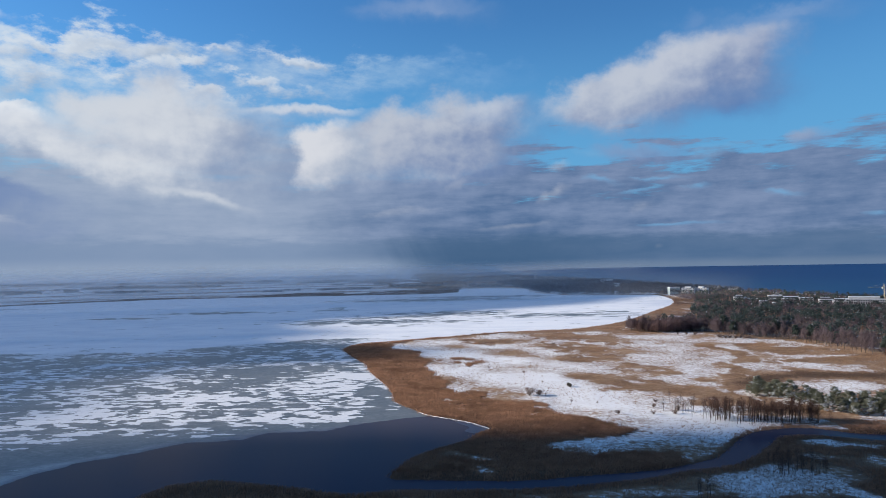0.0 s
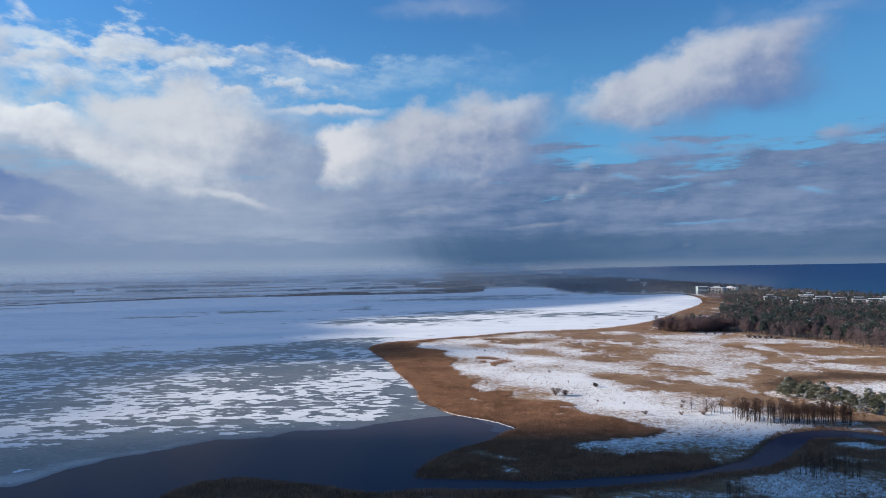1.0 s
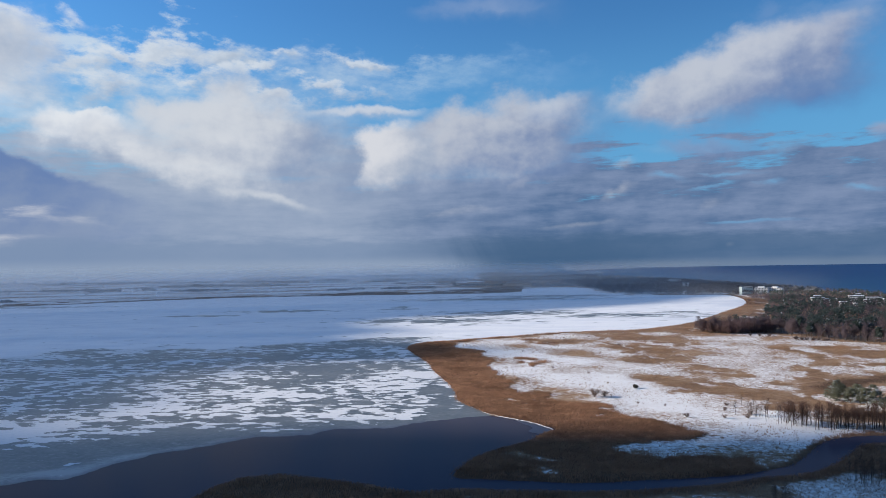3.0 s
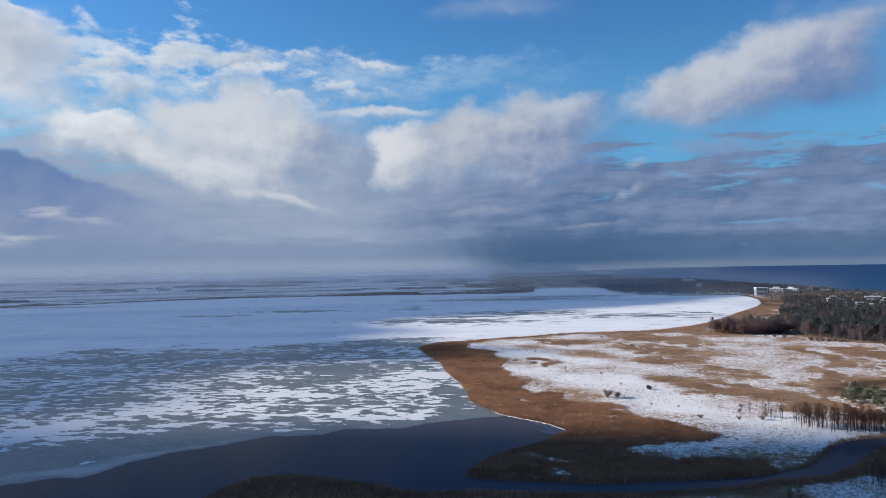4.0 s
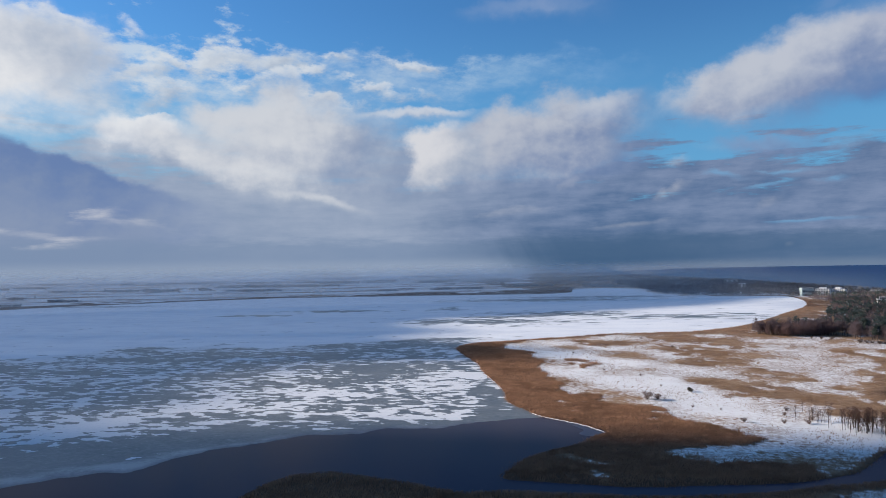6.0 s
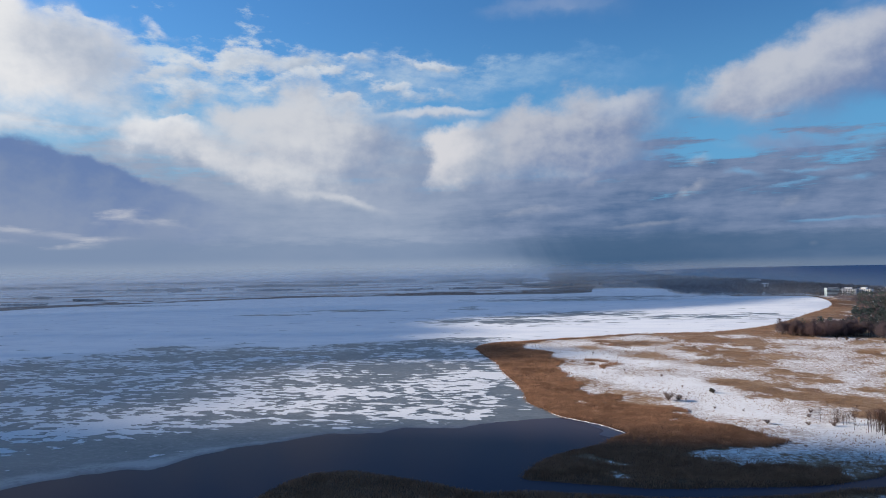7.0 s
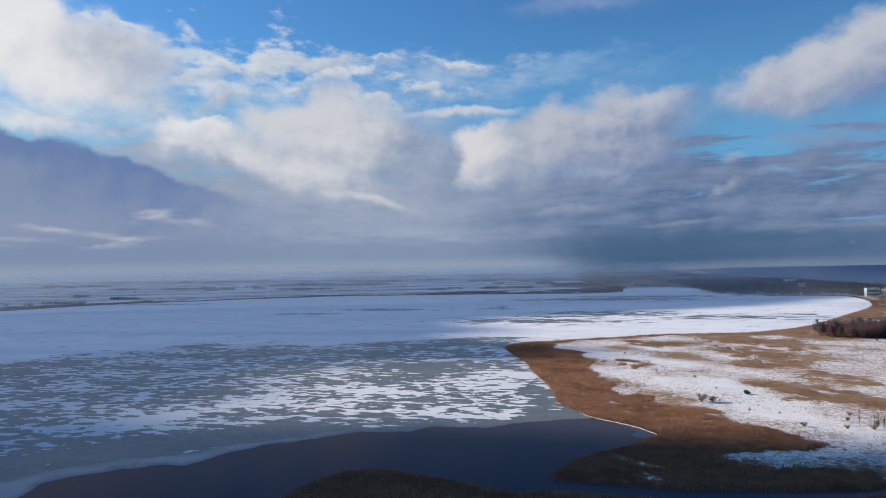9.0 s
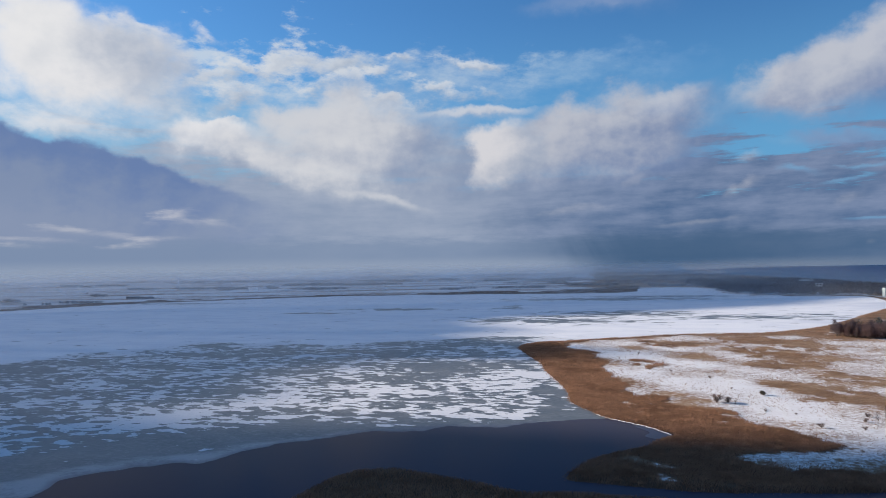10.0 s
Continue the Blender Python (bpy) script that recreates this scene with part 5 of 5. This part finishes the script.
spread_trees("thicket", tx, ty, RNG.uniform(7, 12.5, len(tx)), [low_bare(100 + k, BARK, THICKET_TWIGS, 16, 8) for k in range(4)], ("grey stems of a dense leafless thicket", "dense purplish twigs of a leafless thicket"), RNG)
# headland wood beyond the bay, and the clumps and hedges of the far country
CLEAR = [(553, 2350, 20, 60), (592, 2480, 28, 70), (470, 1865, 14, 45)]  # gaps before the houses
hx, hy = scatter(9000, 230, 700, 1560, 2900, lambda a, b: ((lake_depth(a, b) < -6) & (sea_depth(a, b) < -40) & (blobs(a, b, CLEAR, 0.2) < 0.5)) * 0.45)
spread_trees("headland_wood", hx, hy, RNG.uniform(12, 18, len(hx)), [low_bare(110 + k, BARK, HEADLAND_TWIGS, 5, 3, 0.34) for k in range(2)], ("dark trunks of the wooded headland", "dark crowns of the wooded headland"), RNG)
CLUMPS = [(-1467, 2310, 50, 20), (-1464, 2449, 24, 14), (-1351, 2456, 37, 18), (-1080, 2201, 81, 10), (-1402, 2810, 117, 14), (-1216, 2864, 154, 16), (-1051, 2930, 103, 14), (-628, 2144, 52, 16),
          (-541, 2152, 40, 12), (-1080, 3401, 118, 16), (-928, 3690, 63, 30), (-376, 2281, 23, 12), (-284, 2291, 50, 18), (-136, 2534, 63, 14), (31, 2508, 124, 14), (183, 2346, 97, 20), (-417, 2246, 113, 8)]
HEDGES = [(-1344, 3047, 137, 12), (-1310, 3492, 108, 16), (-345, 2881, 144, 12), (-2586, 2801, 88, 34), (-1726, 2457, 285, 18), (-1596, 2562, 55, 22), (-1473, 2674, 38, 18), (-1089, 2331, 127, 10),
          (-1308, 1307, 50, 14), (-1280, 1390, 78, 12), (-1550, 1781, 58, 14), (-1773, 1771, 52, 12), (-1269, 1606, 51, 8), (-1517, 3056, 169, 12), (-2560, 2900, 200, 16), (-1573, 1479, 36, 10),
          (-900, 3600, 700, 14), (-1800, 3500, 600, 16), (-2600, 3400, 500, 14), (-560, 3300, 400, 12)]
fx, fy = [], []
for cx, cy, rx, ry in CLUMPS + HEDGES:
    n = int(min(45 + rx * ry / 14, 500))
    a, r = RNG.uniform(0, 6.283, n), np.sqrt(RNG.uniform(0, 1, n))
    fx.append(cx + np.cos(a) * r * rx), fy.append(cy + np.sin(a) * r * ry)
n = 160  # single trees about the fields
fx.append(RNG.uniform(-2600, 200, n)), fy.append(RNG.uniform(1900, 3300, n))
fx, fy = np.concatenate(fx), np.concatenate(fy)
fy = fy + 14 * wobble(fx, fy, 420, 41)
dry = (lake_depth(fx, fy) < -5) & (wobble(fx, fy, 260, 42) > -0.45)
fx, fy = fx[dry], fy[dry]
spread_trees("far_trees", fx, fy, RNG.uniform(4.0, 8.5, len(fx)) * np.clip(np.hypot(fx, fy) / 2300, 0.55, 1.1), [low_bare(130 + k, HAZED, HAZED, 9, 5, 0.34) for k in range(3)], ("trunks of hedges and copses in the far fields", "bare crowns of hedges and copses in the far fields"), RNG)
hx, hy = scatter(6500, -250, 760, 2350, 3900, lambda a, b: (sea_depth(a, b) < -20) * np.clip(-0.15 + (a + 100) / 450 + 0.5 * wobble(a, b * 2, 500, 32), 0, 1))
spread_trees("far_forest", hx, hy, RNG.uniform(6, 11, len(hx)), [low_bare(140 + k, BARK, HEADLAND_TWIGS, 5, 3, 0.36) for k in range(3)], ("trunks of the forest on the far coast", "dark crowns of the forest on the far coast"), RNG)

# ---------------------------------------------------------------- buildings on the coast
PLASTER = plain("white_plaster", (0.68, 0.67, 0.66), 0.8, 0.1, 0.2)
MINT = plain("pale_green_plaster", (0.5, 0.58, 0.56), 0.8, 0.1, 0.2)
GREYWALL = plain("grey_plaster", (0.42, 0.42, 0.43), 0.8, 0.1, 0.2)
ROOFSNOW = plain("roof_snow", (0.85, 0.86, 0.88), 0.9, 0.05, 0.3)
DARKROOF = plain("dark_roof_edge", (0.1, 0.1, 0.11), 0.6, 0.2, 0.4)
PANE = plain("window_glass", (0.05, 0.06, 0.075), 0.15, 0.2, 0.3)
STEEL = plain("yellow_painted_steel", (0.75, 0.58, 0.36), 0.5, 0.15, 0.8)
WHITE_STEEL = plain("white_coated_steel", (0.6, 0.62, 0.66), 0.45, 0.08, 0.3)


def box(bm, x0, x1, y0, y1, z0, z1, bevel=0.0):
    r = bmesh.ops.create_cube(bm, size=1.0)
    bmesh.ops.transform(bm, verts=r["verts"], matrix=Matrix.Translation(((x0 + x1) / 2, (y0 + y1) / 2, (z0 + z1) / 2)) @ Matrix.Diagonal((x1 - x0, y1 - y0, z1 - z0, 1)))
    if bevel:
        bmesh.ops.bevel(bm, geom=list({e for v in r["verts"] for e in v.link_edges}), offset=bevel, segments=1, affect="EDGES")


def part(name, bm, mat, parent, label=""):
    me = bpy.data.meshes.new(name)
    bm.to_mesh(me), bm.free()
    me.materials.append(mat)
    ob = new(name, me)
    ob.parent = parent
    return tagged(ob, label)


def boxes(name, rows, mat, parent, label="", bevel=0.0):
    bm = bmesh.new()
    for r in rows:
        box(bm, *r, bevel)
    return part(name, bm, mat, parent, label)


def block(name, label, px, py, wide, deep, high, floors, bays, turn=0.0, wall=PLASTER, step=0.0, bands=False):
    """A flat-roofed house of several storeys that faces the lake: walls, snowy roof, storey ledges, windows."""
    ob = tagged(new(name), label, "building", "buildings on the coast")
    ob.matrix_basis = pose(px, py, 0.3, 0, 0, -math.degrees(math.atan2(px, py)) + turn)
    w, d = wide / 2, deep / 2
    boxes("wall", [(-w, w, -d, d, -0.5, high)], wall, ob, bevel=0.05)
    boxes("roof", [(-w - 0.5, w + 0.5, -d - 0.5, d + 0.5, high, high + 0.5)], ROOFSNOW, ob, "flat roof under snow", 0.08)
    if step:
        boxes("penthouse", [(-w * step, w * step * 0.8, -d * 0.6, d * 0.7, high + 0.5, high + 3.2)], DARKROOF if bands else wall, ob)
        boxes("upper_roof", [(-w * step - 0.4, w * step * 0.8 + 0.4, -d * 0.6 - 0.4, d * 0.7 + 0.4, high + 3.2, high + 3.6)], ROOFSNOW, ob, "upper roof under snow")
    rise = high / floors
    for f in range(floors):
        z = f * rise
        boxes("ledge", [(-w - 0.35, w + 0.35, -d - 0.9, -d, z - 0.12, z + 0.12)], wall, ob)
        if bands:
            boxes("window_band", [(-w * 0.94, w * 0.94, -d - 0.06, -d, z + 0.9, z + rise - 0.5)], PANE, ob, "dark window band")
        else:
            gap = wide / bays
            for b in range(bays):
                x0 = -w + gap * (b + 0.22)
                pane = boxes("window", [(x0, x0 + gap * 0.56, -d - 0.06, -d, z + 0.8, z + rise - 0.6)], PANE, ob)
                boxes("sill", [(x0 - 0.1, x0 + gap * 0.56 + 0.1, -d - 0.2, -d, z + 0.68, z + 0.8)], wall, pane)
    return ob


block("hotel", "pale green-white seaside hotel with window bands above the beach", 512, 1526, 23, 16, 16.5, 6, 8, 18, wall=MINT, bands=True)
block("hotel", "white stepped hotel wing beside the wood", 551, 1545, 27, 14, 13.5, 4, 9, -10, step=0.5)
block("hotel", "long low white hotel wing behind the trees", 581, 1546, 27, 16, 13.0, 4, 8, -14, step=0.4)
for px, py, wide, high, floors, step in [(504, 1168, 19, 12.5, 4, 0.6), (523, 1163, 15, 10.5, 3, 0.0), (583, 1209, 22, 12.5, 4, 0.0), (586, 1159, 22, 12.5, 4, 0.0), (588, 1113, 20, 12.5, 4, 0.0),
                                       (499, 1071, 11, 11, 3, 0.0), (502, 1037, 10, 10.5, 3, 0.0), (521, 1048, 10, 10.5, 3, 0.0), (586, 1053, 19, 12.8, 4, 0.7), (578, 1001, 18, 13.0, 4, 0.75),
                                       (600, 1235, 14, 12.0, 4, 0.5), (556, 1120, 9, 11.0, 3, 0.0)]:
    block("apartment_house", "white apartment house with a snowy flat roof among pines", px, py, wide, 13, high - 2.2, floors, 6, 6, bands=True, step=step)
block("apartment_block", "long grey apartment block with rows of windows under a snowy roof", 604, 982, 50, 17, 14.0, 4, 17, 4, wall=GREYWALL, step=0.85)
block("apartment_block", "white apartment block beside the long grey one", 640, 968, 30, 17, 13.5, 4, 10, 4, step=0.6)
block("villa", "small white house on the wooded headland", 560, 2380, 30, 12, 13, 3, 8, 0)
block("villa", "small white house on the wooded headland", 600, 2520, 44, 12, 14, 3, 11, 0)
block("villa", "small white house on the wooded headland", 480, 1900, 16, 10, 17, 3, 5, 0)

SHEET = plain("blue_grey_sheet_metal", (0.12, 0.15, 0.2), 0.45, 0.15, 0.3)
hall = block("storage_hall", "long low blue-grey hall in a clearing of the wood", 376, 772, 34, 14, 5.0, 1, 8, 4, wall=SHEET)
hall.children[1].data.materials[0] = SHEET


def tower_crane(px, py, high, turn):
    ob = tagged(new("tower_crane"), "yellow tower crane over the building site", "crane")
    ob.matrix_basis = pose(px, py, 0.3, 0, 0, turn)

    def lattice(name, length, wide, along):
        bm = bmesh.new()
        n = int(length / 2.5)
        for i in range(n + 1):
            k = length * i / n
            for sx in (-1, 1):
                for sy in (-1, 1):
                    if i < n:
                        k2 = length * (i + 1) / n
                        a, b = (sx * wide, sy * wide), (sx * wide, -sy * wide)
                        if along == "z":
                            box(bm, a[0] - 0.12, a[0] + 0.12, a[1] - 0.12, a[1] + 0.12, k, k2)
                        else:
                            box(bm, k, k2, a[0] - 0.1, a[0] + 0.1, a[1] - 0.1, a[1] + 0.1)
            if along == "z":
                box(bm, -wide, wide, -wide - 0.08, -wide + 0.08, k - 0.1, k + 0.1)
                box(bm, -wide, wide, wide - 0.08, wide + 0.08, k - 0.1, k + 0.1)
            else:
                box(bm, k - 0.1, k + 0.1, -wide, wide, -wide - 0.08, -wide + 0.08)
                box(bm, k - 0.1, k + 0.1, -wide - 0.08, -wide + 0.08, -wide, wide)
        return part(name, bm, STEEL, ob)

    lattice("mast", high + 4, 0.5, "z")
    jib = lattice("jib", 26, 0.35, "x")
    jib.location = (0, 0, high)
    counter = lattice("counter_jib", 11, 0.35, "x")
    counter.matrix_basis = pose(0, 0, high, 0, 0, 180)
    boxes("counterweight", [(-11, -8.5, -0.9, 0.9, high - 2.2, high - 0.4)], GREYWALL, ob)
    boxes("cab", [(0.9, 2.6, -1.9, -0.5, high - 2.4, high - 0.5)], WHITE_STEEL, ob, bevel=0.1)
    for x1 in (22.0, -9.0):
        tv, tf = tube([Vector((0, 0, high + 5)), Vector((x1, 0, high + 0.6))], [0.07, 0.07], 4)
        new("tie_rod", mesh_of("tie_rod", tv, tf, STEEL)).parent = ob
    return ob


tower_crane(622, 968, 31.5, 190)


def wind_turbine(px, py, high, turn, spin):
    ob = tagged(new("wind_turbine"), "pale wind turbine on the far skyline, at rest", "wind turbine", "wind turbines on the skyline")
    ob.matrix_basis = pose(px, py, float(lifted(np.hypot(px, py), np.arctan2(px, py))), 0, 0, turn)
    tv, tf = tube([Vector((0, 0, -2)), Vector((0, 0, high * 0.5)), Vector((0, 0, high))], [1.4, 1.1, 0.8], 10)
    new("tower", mesh_of("tower", tv, tf, WHITE_STEEL)).parent = ob
    boxes("nacelle", [(-1.1, 1.1, -2.2, 3.2, high - 0.9, high + 1.4)], WHITE_STEEL, ob, bevel=0.3)
    tv, tf = tube([Vector((0, -2.2, high)), Vector((0, -3.0, high)), Vector((0, -3.6, high))], [0.9, 0.8, 0.2], 8)
    new("hub", mesh_of("hub", tv, tf, WHITE_STEEL)).parent = ob
    for k in range(3):
        a = radians(spin + 120 * k)
        way = Vector((math.sin(a), 0, math.cos(a)))
        root = Vector((0, -2.9, high))
        tv, tf = tube([root, root + way * high * 0.12, root + way * high * 0.5], [0.5, 0.7, 0.12], 5)
        new("blade", mesh_of("blade", tv, tf, WHITE_STEEL)).parent = ob


for px, py, high, turn, spin in [(-2709, 3229, 42, 40, 10), (-2477, 3259, 40, 35, 50), (-2346, 3270, 42, 35, 80), (-2180, 3280, 46, 30, 25)]:
    wind_turbine(px, py, high, turn, spin)

# ---------------------------------------------------------------- rims of ice along the reeds
RIM = smooth_line([(-12, 333), (-5, 324.5), (4, 317), (12, 309.5), (19.5, 298)], False, 8)
pts = [Vector((px - 0.9 + 0.25 * math.sin(i * 1.3), py - 0.7 + 0.3 * math.sin(i * 2.1), 0.16)) for i, (px, py) in enumerate(RIM)]
tv, tf = tube(pts, [0.06 + 0.08 * abs(math.sin(i * 0.9)) for i in range(len(pts))], 6)
tagged(new("ice_rim", mesh_of("ice_rim", tv, tf, ROOFSNOW)), "white rim of pushed-up ice along the reeds", "ice", kind="structure")
bm = bmesh.new()
outline = smooth_line([(3, 317), (11, 309), (19, 297.5), (13, 290), (8, 294), (10, 301), (5, 310)], True, 5)
bm.faces.new([bm.verts.new((px, py, 0.05)) for px, py in outline])
bmesh.ops.triangulate(bm, faces=bm.faces[:])
tagged(part("shore_ice", bm, ICE, None), "thin grey ice in the reed cove", "ice", kind="structure")
